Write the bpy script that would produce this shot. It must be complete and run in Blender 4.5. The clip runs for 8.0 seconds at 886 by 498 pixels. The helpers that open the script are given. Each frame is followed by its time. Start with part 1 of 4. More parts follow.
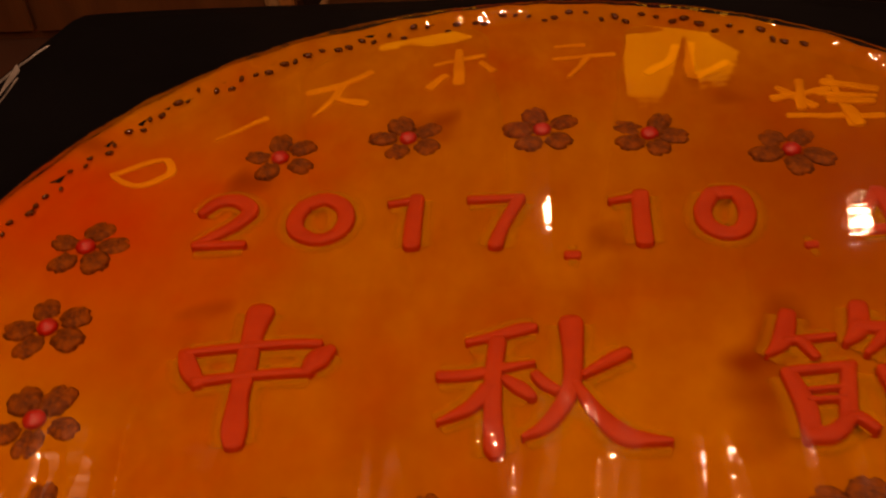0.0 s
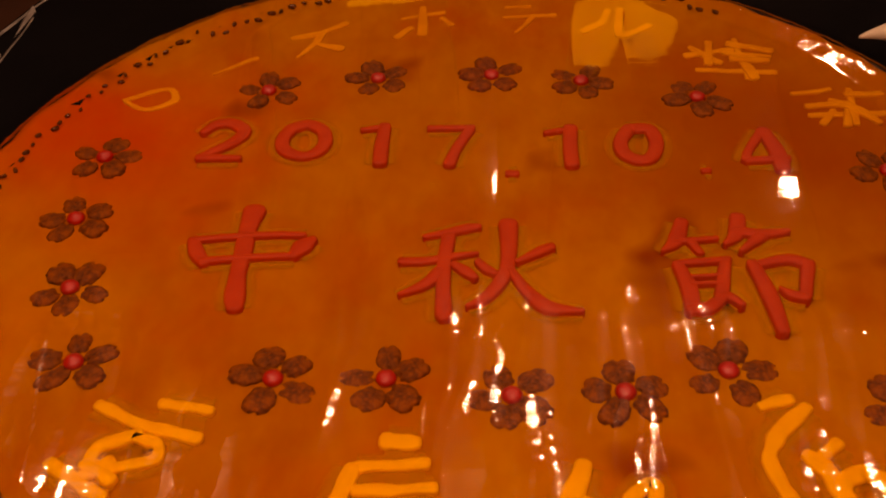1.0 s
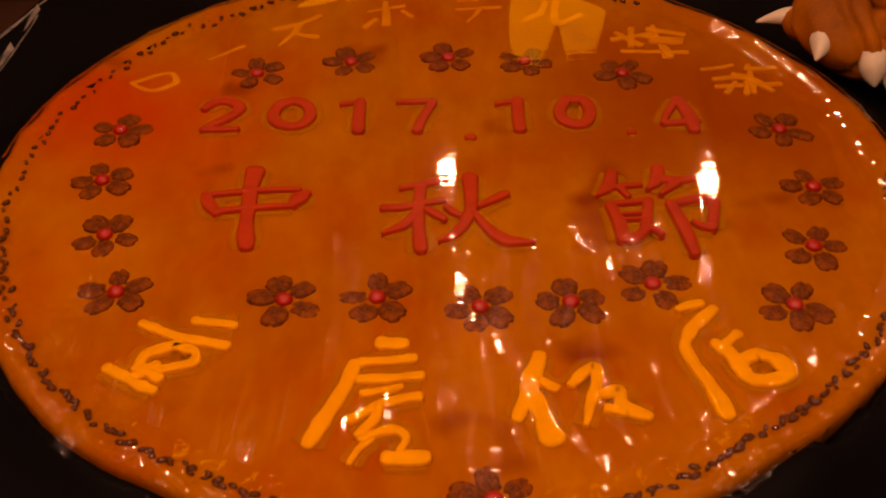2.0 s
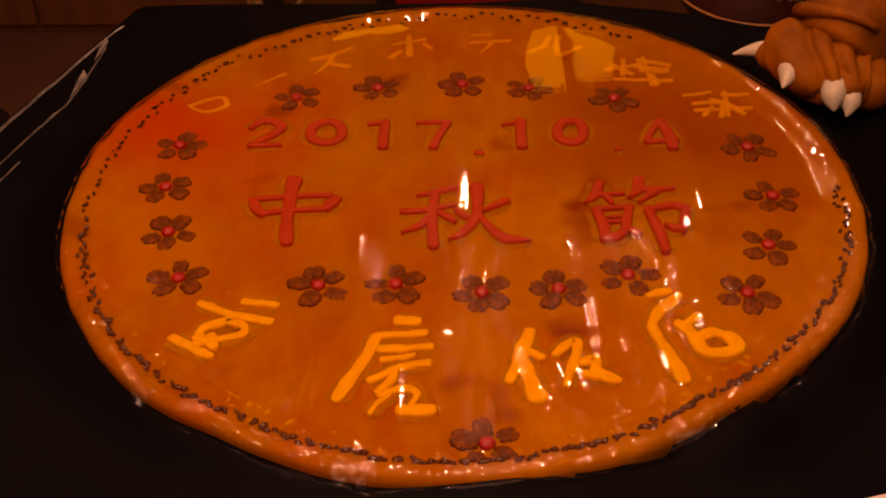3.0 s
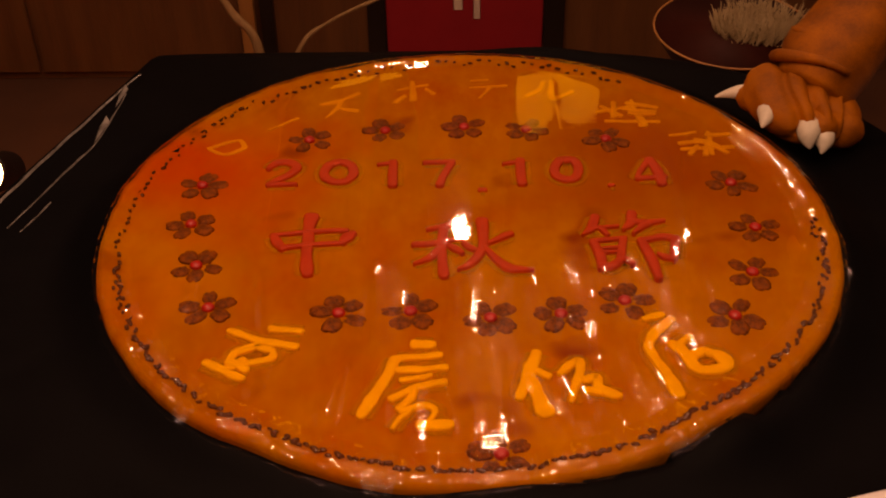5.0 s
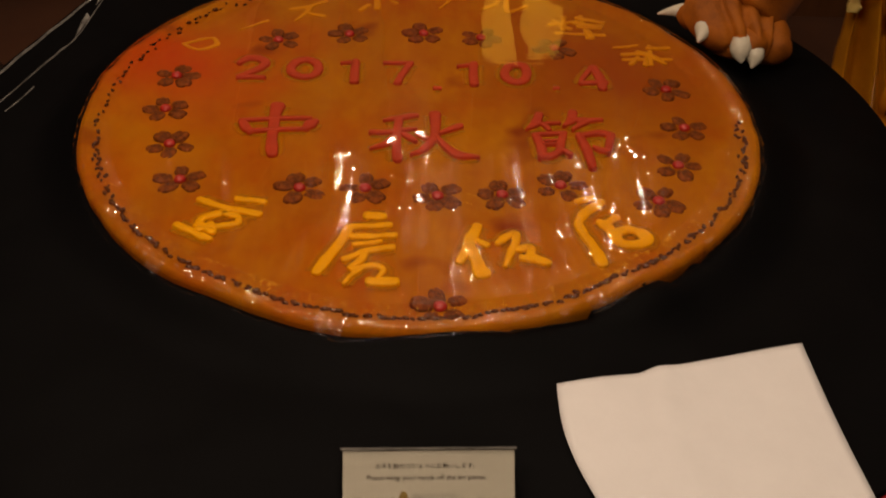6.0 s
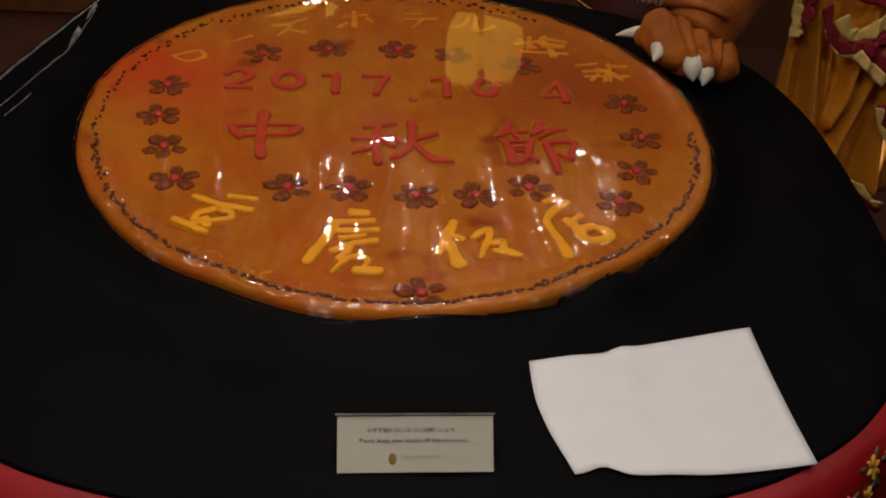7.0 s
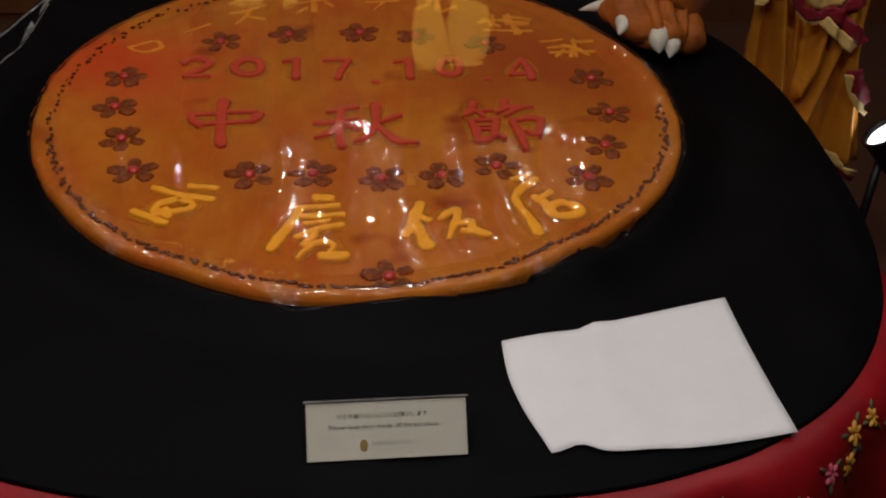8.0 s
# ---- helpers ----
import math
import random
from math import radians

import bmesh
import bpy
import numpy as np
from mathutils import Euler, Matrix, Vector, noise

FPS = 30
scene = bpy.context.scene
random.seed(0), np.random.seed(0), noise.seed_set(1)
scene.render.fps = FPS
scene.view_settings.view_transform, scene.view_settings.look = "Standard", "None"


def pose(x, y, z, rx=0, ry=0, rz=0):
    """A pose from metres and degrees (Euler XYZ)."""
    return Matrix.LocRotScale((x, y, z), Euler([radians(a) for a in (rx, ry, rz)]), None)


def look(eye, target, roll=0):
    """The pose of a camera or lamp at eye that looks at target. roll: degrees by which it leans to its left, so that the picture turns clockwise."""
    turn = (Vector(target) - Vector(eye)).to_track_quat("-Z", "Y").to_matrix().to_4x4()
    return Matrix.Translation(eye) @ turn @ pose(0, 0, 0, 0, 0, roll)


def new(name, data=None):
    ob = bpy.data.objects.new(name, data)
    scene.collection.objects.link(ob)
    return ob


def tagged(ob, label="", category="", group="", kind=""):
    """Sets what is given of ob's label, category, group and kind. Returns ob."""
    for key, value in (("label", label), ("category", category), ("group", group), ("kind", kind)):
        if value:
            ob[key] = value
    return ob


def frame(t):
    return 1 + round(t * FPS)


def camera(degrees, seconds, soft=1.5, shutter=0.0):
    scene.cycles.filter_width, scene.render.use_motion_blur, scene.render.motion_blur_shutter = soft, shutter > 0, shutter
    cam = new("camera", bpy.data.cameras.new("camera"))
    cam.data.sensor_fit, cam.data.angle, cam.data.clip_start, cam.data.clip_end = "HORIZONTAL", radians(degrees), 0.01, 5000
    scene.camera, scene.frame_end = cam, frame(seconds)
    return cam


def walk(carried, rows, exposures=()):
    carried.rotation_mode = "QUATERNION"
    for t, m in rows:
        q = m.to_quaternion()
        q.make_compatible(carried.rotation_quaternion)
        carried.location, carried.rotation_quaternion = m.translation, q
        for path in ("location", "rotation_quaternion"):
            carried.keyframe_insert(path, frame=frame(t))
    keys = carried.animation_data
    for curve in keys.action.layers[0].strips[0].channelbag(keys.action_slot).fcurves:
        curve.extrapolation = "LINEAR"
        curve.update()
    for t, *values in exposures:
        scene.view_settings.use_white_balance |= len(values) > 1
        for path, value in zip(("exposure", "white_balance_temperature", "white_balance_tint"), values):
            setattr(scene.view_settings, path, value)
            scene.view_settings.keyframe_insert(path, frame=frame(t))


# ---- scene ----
cam = camera(42.9, 8.0, soft=1.9, shutter=0.4)
PATH = [
    (0, (0.0067, -0.6515, 1.3793), (-0.2241, 1.116, -0.0423), -5.4),
    (0.5, (0.0195, -0.75, 1.4078), (-0.1306, 1.0106, -0.0332), -2.7),
    (1, (0.0187, -0.8496, 1.4568), (-0.1178, 0.8985, -0.0013), -1.8),
    (1.5, (-0.0066, -0.9432, 1.4921), (-0.0563, 0.8064, 0.0307), -0.9),
    (1.7, (-0.0191, -0.9855, 1.5138), (-0.0115, 0.7632, 0.0512), -0.0),
    (2.8, (0.0157, -1.2365, 1.6198), (-0.0485, 0.5908, 0.2575), -1.4),
    (3, (0.0161, -1.2548, 1.6495), (-0.0525, 0.5436, 0.2495), -1.2),
    (3.5, (-0.0074, -1.2876, 1.7019), (-0.0683, 0.5274, 0.3236), -1.9),
    (4, (-0.0239, -1.3096, 1.7156), (-0.0902, 0.529, 0.3681), -1.9),
    (4.2, (-0.0252, -1.3074, 1.719), (-0.1086, 0.5309, 0.3738), -1.9),
    (5.5, (-0.0102, -1.432, 1.7019), (0.0104, 0.4207, 0.3738), 0.1),
    (6, (0.0088, -1.5357, 1.7076), (0.0408, 0.2631, 0.3065), 2.0),
    (6.5, (-0.0354, -1.6218, 1.7224), (0.0658, 0.184, 0.3339), 3.5),
    (7, (-0.0347, -1.6709, 1.7372), (0.0969, 0.1672, 0.3955), 4.2),
    (7.5, (-0.0193, -1.6776, 1.7258), (0.0863, 0.1571, 0.3772), 3.2),
    (8, (-0.0144, -1.6543, 1.7042), (0.1569, 0.1745, 0.3533), 2.6),
]
# the picture settles from a strong warm tint to a neutral one
EXPOSURES = [(0.0, -0.05, 20000, 60), (4.2, 0.0, 20000, 84), (5.4, 0.0, 13000, 42), (6.1, -0.06, 7900, 14), (6.8, -0.08, 6400, 9), (8.0, -0.12, 5850, 9)]
walk(cam, [(t, look(eye, target, roll)) for t, eye, target, roll in PATH], EXPOSURES)

# ---------------------------------------------------------------- light
TABLE = 0.75          # height of the table top
CAKE_R = 0.526        # radius of the cake
CAKE_TOP = 0.7785     # height of its upper face

world = bpy.data.worlds.new("world")
scene.world = world
world.use_nodes = True
world.node_tree.nodes["Background"].inputs[0].default_value = (1.0, 0.72, 0.45, 1)
world.node_tree.nodes["Background"].inputs[1].default_value = 0.008

# unseen downlights: sixth added to brighten the robe, fourth and fifth for rim glints
DOWNLIGHTS = [(0.02, 1.12, 1.6, 0.035), (0.9, 0.8, 1.6, 0.05), (-1.0, 0.7, 4.5, 0.05), (-0.42, -0.15, 2.4, 0.10), (0.06, -0.22, 2.0, 0.10), (1.15, -0.12, 3.2, 0.05), (0.3, -1.1, 7.2, 0.10), (-0.75, -1.3, 9.5, 0.10)]
CEILING = 2.5
WALL_SPOTS = [(-0.12, 2.18, 1.1), (0.72, 2.24, 0.8)]


def lamp(name, kind, m, power, colour, size=0.1):
    data = bpy.data.lights.new(name, kind)
    data.energy, data.color = power, colour
    if kind == "AREA":
        data.shape, data.size = "DISK", size
    else:
        data.shadow_soft_size = size
    ob = new(name, data)
    ob.matrix_world = m
    return ob


# ---------------------------------------------------------------- helpers
def mesh_object(name, bm, mats, parent=None, smooth=True, loc=None):
    data = bpy.data.meshes.new(name)
    bm.normal_update()
    if smooth:
        for f in bm.faces:
            f.smooth = True
    bm.to_mesh(data)
    bm.free()
    for m in (mats if isinstance(mats, (list, tuple)) else [mats]):
        data.materials.append(m)
    ob = new(name, data)
    if loc:
        ob.location = loc
    if parent:
        ob.parent = parent
    return ob


def part(name, bm, mats, parent, label="", smooth=True, loc=None):
    ob = mesh_object(name, bm, mats, parent, smooth, loc)
    return tagged(ob, label)


def share(name, source, parent, m):
    ob = new(name, source.data)
    ob.parent = parent
    ob.matrix_basis = m
    return ob


def thing(name, label, category, group="", loc=(0, 0, 0)):
    ob = new(name)
    ob.location = loc
    ob.empty_display_size = 0.05
    return tagged(ob, label, category, group)


def box(bm, x0, x1, y0, y1, z0, z1, bevel=0.0):
    made = bmesh.ops.create_cube(bm, size=1)
    verts = made["verts"]
    bmesh.ops.transform(bm, matrix=Matrix.Translation(((x0 + x1) / 2, (y0 + y1) / 2, (z0 + z1) / 2)) @ Matrix.Diagonal((x1 - x0, y1 - y0, z1 - z0, 1)), verts=verts)
    if bevel:
        edges = list({e for v in verts for e in v.link_edges})
        bmesh.ops.bevel(bm, geom=edges, offset=bevel, segments=2, affect="EDGES")


def box_part(name, mats, parent, x0, x1, y0, y1, z0, z1, bevel=0.004, label=""):
    bm = bmesh.new()
    box(bm, x0, x1, y0, y1, z0, z1, bevel)
    return part(name, bm, mats, parent, label, smooth=False)


def smooth_line(pts, steps=5):
    """Catmull-Rom through tuples of numbers."""
    if len(pts) < 3:
        a, b = pts[0], pts[-1]
        return [tuple(p + (q - p) * i / steps for p, q in zip(a, b)) for i in range(steps + 1)]
    out = []
    ext = [pts[0]] + list(pts) + [pts[-1]]
    for i in range(1, len(ext) - 2):
        p0, p1, p2, p3 = ext[i - 1:i + 3]
        for s in range(steps):
            u = s / steps
            out.append(tuple(0.5 * (2 * b + (c - a) * u + (2 * a - 5 * b + 4 * c - d) * u * u + (3 * b - a - 3 * c + d) * u ** 3) for a, b, c, d in zip(p0, p1, p2, p3)))
    out.append(tuple(pts[-1]))
    return out


def tube(bm, pts, seg=12, mat=0, wobble=0.0, cap=True, sharp=True):
    """A tube through (x, y, z, radius) points."""
    rings, before = [], None
    n = len(pts)
    for i, (x, y, z, r) in enumerate(pts):
        a, b = Vector(pts[max(i - 1, 0)][:3]), Vector(pts[min(i + 1, n - 1)][:3])
        d = (b - a).normalized() if (b - a).length > 1e-9 else Vector(before or (0, 0, 1))
        if before and d.dot(before) < 0 and sharp:
            d = -d
        before = d
        side = d.cross(Vector((0, 0, 1))) if abs(d.z) < 0.95 else d.cross(Vector((1, 0, 0)))
        side.normalize()
        up = side.cross(d)
        ring = []
        for k in range(seg):
            w = 2 * math.pi * k / seg
            p = Vector((x, y, z)) + (side * math.cos(w) + up * math.sin(w)) * r
            if wobble:
                p += (p - Vector((x, y, z))).normalized() * wobble * noise.noise(p * 18)
            ring.append(bm.verts.new(p))
        rings.append(ring)
    faces = []
    for r0, r1 in zip(rings, rings[1:]):
        for k in range(seg):
            faces.append(bm.faces.new((r0[k], r0[(k + 1) % seg], r1[(k + 1) % seg], r1[k])))
    if cap:
        faces.append(bm.faces.new(rings[0][::-1]))
        faces.append(bm.faces.new(rings[-1]))
    for f in faces:
        f.material_index = mat
    return rings


def blob(bm, centre, radii, mat=0, rough=0.0, freq=20.0, sub=3, turn=None):
    made = bmesh.ops.create_icosphere(bm, subdivisions=sub, radius=1)
    m = Matrix.Translation(centre) @ (turn or Matrix()) @ Matrix.Diagonal((*radii, 1))
    for v in made["verts"]:
        k = 1 + rough * noise.noise(Vector(v.co) * freq * radii[0] * 10 + Vector(centre) * 7)
        v.co = m @ (v.co * k)
    for f in {f for v in made["verts"] for f in v.link_faces}:
        f.material_index = mat


def ribbon(bm, line, height, base=0.0, taper=0.72):
    """A moulded stroke: (x, y, half width) points swept with a flat-topped, rounded section."""
    section = [(-1.0, 0.0), (-1.0, 0.62), (-0.93, 0.86), (-taper, 1.0), (taper, 1.0), (0.93, 0.86), (1.0, 0.62), (1.0, 0.0)]
    n = len(line)
    first, last = Vector(line[0][:2]), Vector(line[-1][:2])
    loop = (first - last).length < 1e-6 and n > 4
    rows = []
    for i in range(n - 1 if loop else n):
        a = Vector(line[(i - 1) % (n - 1) if loop else max(i - 1, 0)][:2])
        b = Vector(line[(i + 1) % (n - 1) if loop else min(i + 1, n - 1)][:2])
        d = (b - a).normalized()
        s = Vector((-d.y, d.x))
        x, y, w = line[i]
        rows.append([bm.verts.new((x + s.x * w * u, y + s.y * w * u, base + height * v)) for u, v in section])
    if not loop:
        for end, i, sign in ((0, 0, -1), (1, n - 1, 1)):
            x, y, w = line[i]
            a, b = Vector(line[max(i - 1, 0)][:2]), Vector(line[min(i + 1, n - 1)][:2])
            d = (b - a).normalized() * sign
            s = Vector((-d.y, d.x)) * sign
            extra = []
            for out, wide in ((0.45, 0.82), (0.68, 0.4)):
                extra.append([bm.verts.new((x + d.x * w * out + s.x * w * u * wide, y + d.y * w * out + s.y * w * u * wide, base + height * v * (1 if out < 0.5 else 0.9))) for u, v in section])
            rows = rows + extra if end else extra[::-1] + rows
    pairs = list(zip(rows, rows[1:])) + ([(rows[-1], rows[0])] if loop else [])
    for r0, r1 in pairs:
        for k in range(len(section) - 1):
            bm.faces.new((r0[k], r1[k], r1[k + 1], r0[k + 1]))
    if not loop:
        bm.faces.new(rows[0])
        bm.faces.new(rows[-1][::-1])


# ---------------------------------------------------------------- materials
def shader(name, rough=0.5, metallic=0.0):
    mat = bpy.data.materials.new(name)
    mat.use_nodes = True
    nt = mat.node_tree
    b = nt.nodes["Principled BSDF"]
    b.inputs["Roughness"].default_value = rough
    b.inputs["Metallic"].default_value = metallic
    return mat, nt, b


def noise_node(nt, scale, detail=4, rough=0.55, stretch=(1, 1, 1), coords="Object"):
    tc = nt.nodes.new("ShaderNodeTexCoord")
    mp = nt.nodes.new("ShaderNodeMapping")
    mp.inputs["Scale"].default_value = stretch
    nt.links.new(tc.outputs[coords], mp.inputs[0])
    n = nt.nodes.new("ShaderNodeTexNoise")
    n.inputs["Scale"].default_value, n.inputs["Detail"].default_value, n.inputs["Roughness"].default_value = scale, detail, rough
    nt.links.new(mp.outputs[0], n.inputs["Vector"])
    return n.outputs["Fac"]


def ramp(nt, fac, stops):
    r = nt.nodes.new("ShaderNodeValToRGB")
    while len(r.color_ramp.elements) < len(stops):
        r.color_ramp.elements.new(0.5)
    for e, (p, c) in zip(r.color_ramp.elements, stops):
        e.position, e.color = p, (*c, 1)
    nt.links.new(fac, r.inputs[0])
    return r.outputs[0]


def mix(nt, fac, a, b, mode="MIX"):
    m = nt.nodes.new("ShaderNodeMix")
    m.data_type, m.blend_type = "RGBA", mode
    for value, slot in ((fac, 0), (a, 6), (b, 7)):
        if isinstance(value, (int, float)):
            m.inputs[slot].default_value = value
        elif isinstance(value, tuple):
            m.inputs[slot].default_value = (*value, 1)
        else:
            nt.links.new(value, m.inputs[slot])
    return m.outputs[2]


def bump(nt, b, height, strength, distance):
    n = nt.nodes.new("ShaderNodeBump")
    n.inputs["Strength"].default_value, n.inputs["Distance"].default_value = strength, distance
    nt.links.new(height, n.inputs["Height"])
    nt.links.new(n.outputs[0], b.inputs["Normal"])


def varied(name, dark, light, scale=12, rough=0.6, grain=90, bump_by=0.3, depth=0.002, stretch=(1, 1, 1), coat=0.0, metallic=0.0, sheen=0.0, detail=5, spec=0.5):
    mat, nt, b = shader(name, rough, metallic)
    big = noise_node(nt, scale, detail, 0.6, stretch)
    fine = noise_node(nt, grain, 3, 0.6, stretch)
    col = ramp(nt, big, [(0.3, dark), (0.7, light)])
    col = mix(nt, 0.25, col, ramp(nt, fine, [(0.25, dark), (0.75, light)]))
    nt.links.new(col, b.inputs["Base Color"])
    bump(nt, b, fine, bump_by, depth)
    b.inputs["Coat Weight"].default_value = coat
    b.inputs["Coat Roughness"].default_value = 0.15
    b.inputs["Sheen Weight"].default_value = sheen
    b.inputs["Specular IOR Level"].default_value = spec
    return mat


def cake_material():
    mat, nt, b = shader("baked_glaze", 0.7)
    big = noise_node(nt, 5.5, 5, 0.6)
    mid = noise_node(nt, 15, 5, 0.65, (1.6, 0.8, 1))
    fine = noise_node(nt, 160, 3, 0.6)
    col = ramp(nt, big, [(0.32, (0.38, 0.070, 0.005)), (0.48, (0.37, 0.112, 0.006)), (0.68, (0.42, 0.160, 0.007))])
    col = mix(nt, 0.42, col, ramp(nt, mid, [(0.3, (0.29, 0.052, 0.004)), (0.7, (0.48, 0.180, 0.010))]))
    tc = nt.nodes.new("ShaderNodeTexCoord")
    # first patch paints the film's red reflection; the other two only change the tone
    for centre, reach, tone, most in (((-0.40, 0.14, 0.0), 0.24, (0.50, 0.045, 0.008), 0.75), ((0.30, 0.16, 0.0), 0.28, (0.27, 0.042, 0.004), 0.75), ((-0.42, -0.12, 0.0), 0.14, (0.50, 0.13, 0.006), 0.6)):
        far = nt.nodes.new("ShaderNodeVectorMath")
        far.operation = "DISTANCE"
        nt.links.new(tc.outputs["Object"], far.inputs[0])
        far.inputs[1].default_value = centre
        add = nt.nodes.new("ShaderNodeMath")
        add.operation = "MULTIPLY_ADD"
        nt.links.new(big, add.inputs[0])
        add.inputs[1].default_value = 0.22
        nt.links.new(far.outputs["Value"], add.inputs[2])
        tinted = ramp(nt, add.outputs[0], [(reach * 0.55, (most, most, most)), (reach + 0.11, (0, 0, 0))])
        col = mix(nt, tinted, col, tone)
    spots = ramp(nt, noise_node(nt, 9, 2, 0.4), [(0.66, (0, 0, 0)), (0.76, (1, 1, 1))])
    col = mix(nt, spots, col, (0.22, 0.035, 0.004))
    nt.links.new(col, b.inputs["Base Color"])
    bump(nt, b, mid, 0.25, 0.004)
    b.inputs["Specular IOR Level"].default_value = 0.06
    return mat


def film_material(name, sharp, milky, creased):
    """Clear film: see-through and mirror glossy; where it is creased it breaks up into small flat facets."""
    mat, nt, b = shader(name)
    nt.nodes.remove(b)
    out = nt.nodes["Material Output"]

    def calc(op, a, c=0.0, clamp=False):
        n = nt.nodes.new("ShaderNodeMath")
        n.operation, n.use_clamp = op, clamp
        for slot, value in ((0, a), (1, c)):
            if isinstance(value, (int, float)):
                n.inputs[slot].default_value = value
            else:
                nt.links.new(value, n.inputs[slot])
        return n.outputs[0]

    def vec(op, a, c=None):
        n = nt.nodes.new("ShaderNodeVectorMath")
        n.operation = op
        for slot, value in ((0, a), (1, c)):
            if isinstance(value, tuple):
                n.inputs[slot].default_value = value
            elif value is not None:
                nt.links.new(value, n.inputs[slot])
        return n.outputs[0]

    def scaled(v, by):
        n = nt.nodes.new("ShaderNodeVectorMath")
        n.operation = "SCALE"
        nt.links.new(v, n.inputs[0])
        nt.links.new(by, n.inputs["Scale"])
        return n.outputs[0]

    def facets(u, v, spread):
        """One random tilt for each cell."""
        xyz = nt.nodes.new("ShaderNodeCombineXYZ")
        nt.links.new(u, xyz.inputs[0])
        nt.links.new(v, xyz.inputs[1])
        cell = nt.nodes.new("ShaderNodeTexVoronoi")
        cell.voronoi_dimensions = "2D"
        cell.inputs["Scale"].default_value = 1.0
        nt.links.new(xyz.outputs[0], cell.inputs["Vector"])
        return vec("MULTIPLY", vec("SUBTRACT", cell.outputs["Color"], (0.5, 0.5, 0.5)), spread)

    ripple = noise_node(nt, 42, 2, 0.5, (0.4, 2.0, 1))
    bp = nt.nodes.new("ShaderNodeBump")
    bp.inputs["Strength"].default_value, bp.inputs["Distance"].default_value = 0.4, 0.0016
    nt.links.new(ripple, bp.inputs["Height"])
    haze_by = milky
    if creased:
        tc = nt.nodes.new("ShaderNodeTexCoord")
        xyz = nt.nodes.new("ShaderNodeSeparateXYZ")
        nt.links.new(tc.outputs["Object"], xyz.inputs[0])
        x, y = xyz.outputs[0], xyz.outputs[1]
        front = calc("MULTIPLY", calc("SUBTRACT", -0.055, y), 9.0, True)
        patch = ramp(nt, noise_node(nt, 5.5, 2, 0.5), [(0.36, (0.25, 0.25, 0.25)), (0.6, (1, 1, 1))])
        loose = calc("ADD", calc("MULTIPLY", front, patch), 0.035)
        warp = calc("MULTIPLY", noise_node(nt, 14, 2, 0.5), 3.0)
        streaks = facets(calc("ADD", calc("MULTIPLY", x, 90.0), warp), calc("ADD", calc("MULTIPLY", y, 13.0), warp), (0.15, 0.16, 0.0))
        radius = calc("SQRT", calc("ADD", calc("MULTIPLY", x, x), calc("MULTIPLY", y, y)))
        rim = calc("MULTIPLY", calc("SUBTRACT", radius, 0.468), 30.0, True)
        gathers = facets(calc("ADD", calc("MULTIPLY", calc("ARCTAN2", x, y), 75.0), warp), calc("ADD", calc("MULTIPLY", radius, 60.0), warp), (0.40, 0.46, 0.0))
        near = calc("ADD", calc("MULTIPLY", y, -2.2), 0.35, True)
        tilt = vec("ADD", scaled(streaks, loose), scaled(gathers, calc("MULTIPLY", rim, calc("MAXIMUM", near, 0.12))))
        geo = nt.nodes.new("ShaderNodeNewGeometry")
        nt.links.new(vec("NORMALIZE", vec("ADD", geo.outputs["Normal"], tilt)), bp.inputs["Normal"])
        haze_by = calc("ADD", calc("MULTIPLY", loose, 0.22), milky)
        nt.links.new(calc("ADD", calc("MULTIPLY", loose, 0.34), 0.05), bp.inputs["Strength"])
    clear = nt.nodes.new("ShaderNodeBsdfTransparent")
    clear.inputs[0].default_value = (0.98, 0.975, 0.97, 1)
    fres = nt.nodes.new("ShaderNodeFresnel")
    fres.inputs[0].default_value = 1.8
    nt.links.new(bp.outputs[0], fres.inputs["Normal"])
    gloss = nt.nodes.new("ShaderNodeBsdfGlossy")
    gloss.inputs["Roughness"].default_value = sharp
    haze = nt.nodes.new("ShaderNodeBsdfGlossy")
    haze.inputs["Roughness"].default_value = 0.24
    for s in (gloss, haze):
        nt.links.new(bp.outputs[0], s.inputs["Normal"])
    both = nt.nodes.new("ShaderNodeMixShader")
    if creased:
        nt.links.new(haze_by, both.inputs[0])
    else:
        both.inputs[0].default_value = milky
    nt.links.new(gloss.outputs[0], both.inputs[1])
    nt.links.new(haze.outputs[0], both.inputs[2])
    mixer = nt.nodes.new("ShaderNodeMixShader")
    nt.links.new(fres.outputs[0], mixer.inputs[0])
    nt.links.new(clear.outputs[0], mixer.inputs[1])
    nt.links.new(both.outputs[0], mixer.inputs[2])
    nt.links.new(mixer.outputs[0], out.inputs[0])
    return mat


def glow(name, colour, strength):
    mat, nt, b = shader(name)
    b.inputs["Base Color"].default_value = (*(0.4 * c for c in colour), 1)
    b.inputs["Emission Color"].default_value = (*colour, 1)
    b.inputs["Emission Strength"].default_value = strength
    return mat


def faded(mat, most):
    """Thins a glaze out by the thickness that its mesh carries."""
    nt = mat.node_tree
    at = nt.nodes.new("ShaderNodeAttribute")
    at.attribute_name = "fade"
    k = nt.nodes.new("ShaderNodeMath")
    k.operation = "MULTIPLY"
    nt.links.new(at.outputs["Fac"], k.inputs[0])
    k.inputs[1].default_value = most
    nt.links.new(k.outputs[0], nt.nodes["Principled BSDF"].inputs["Alpha"])
    return mat


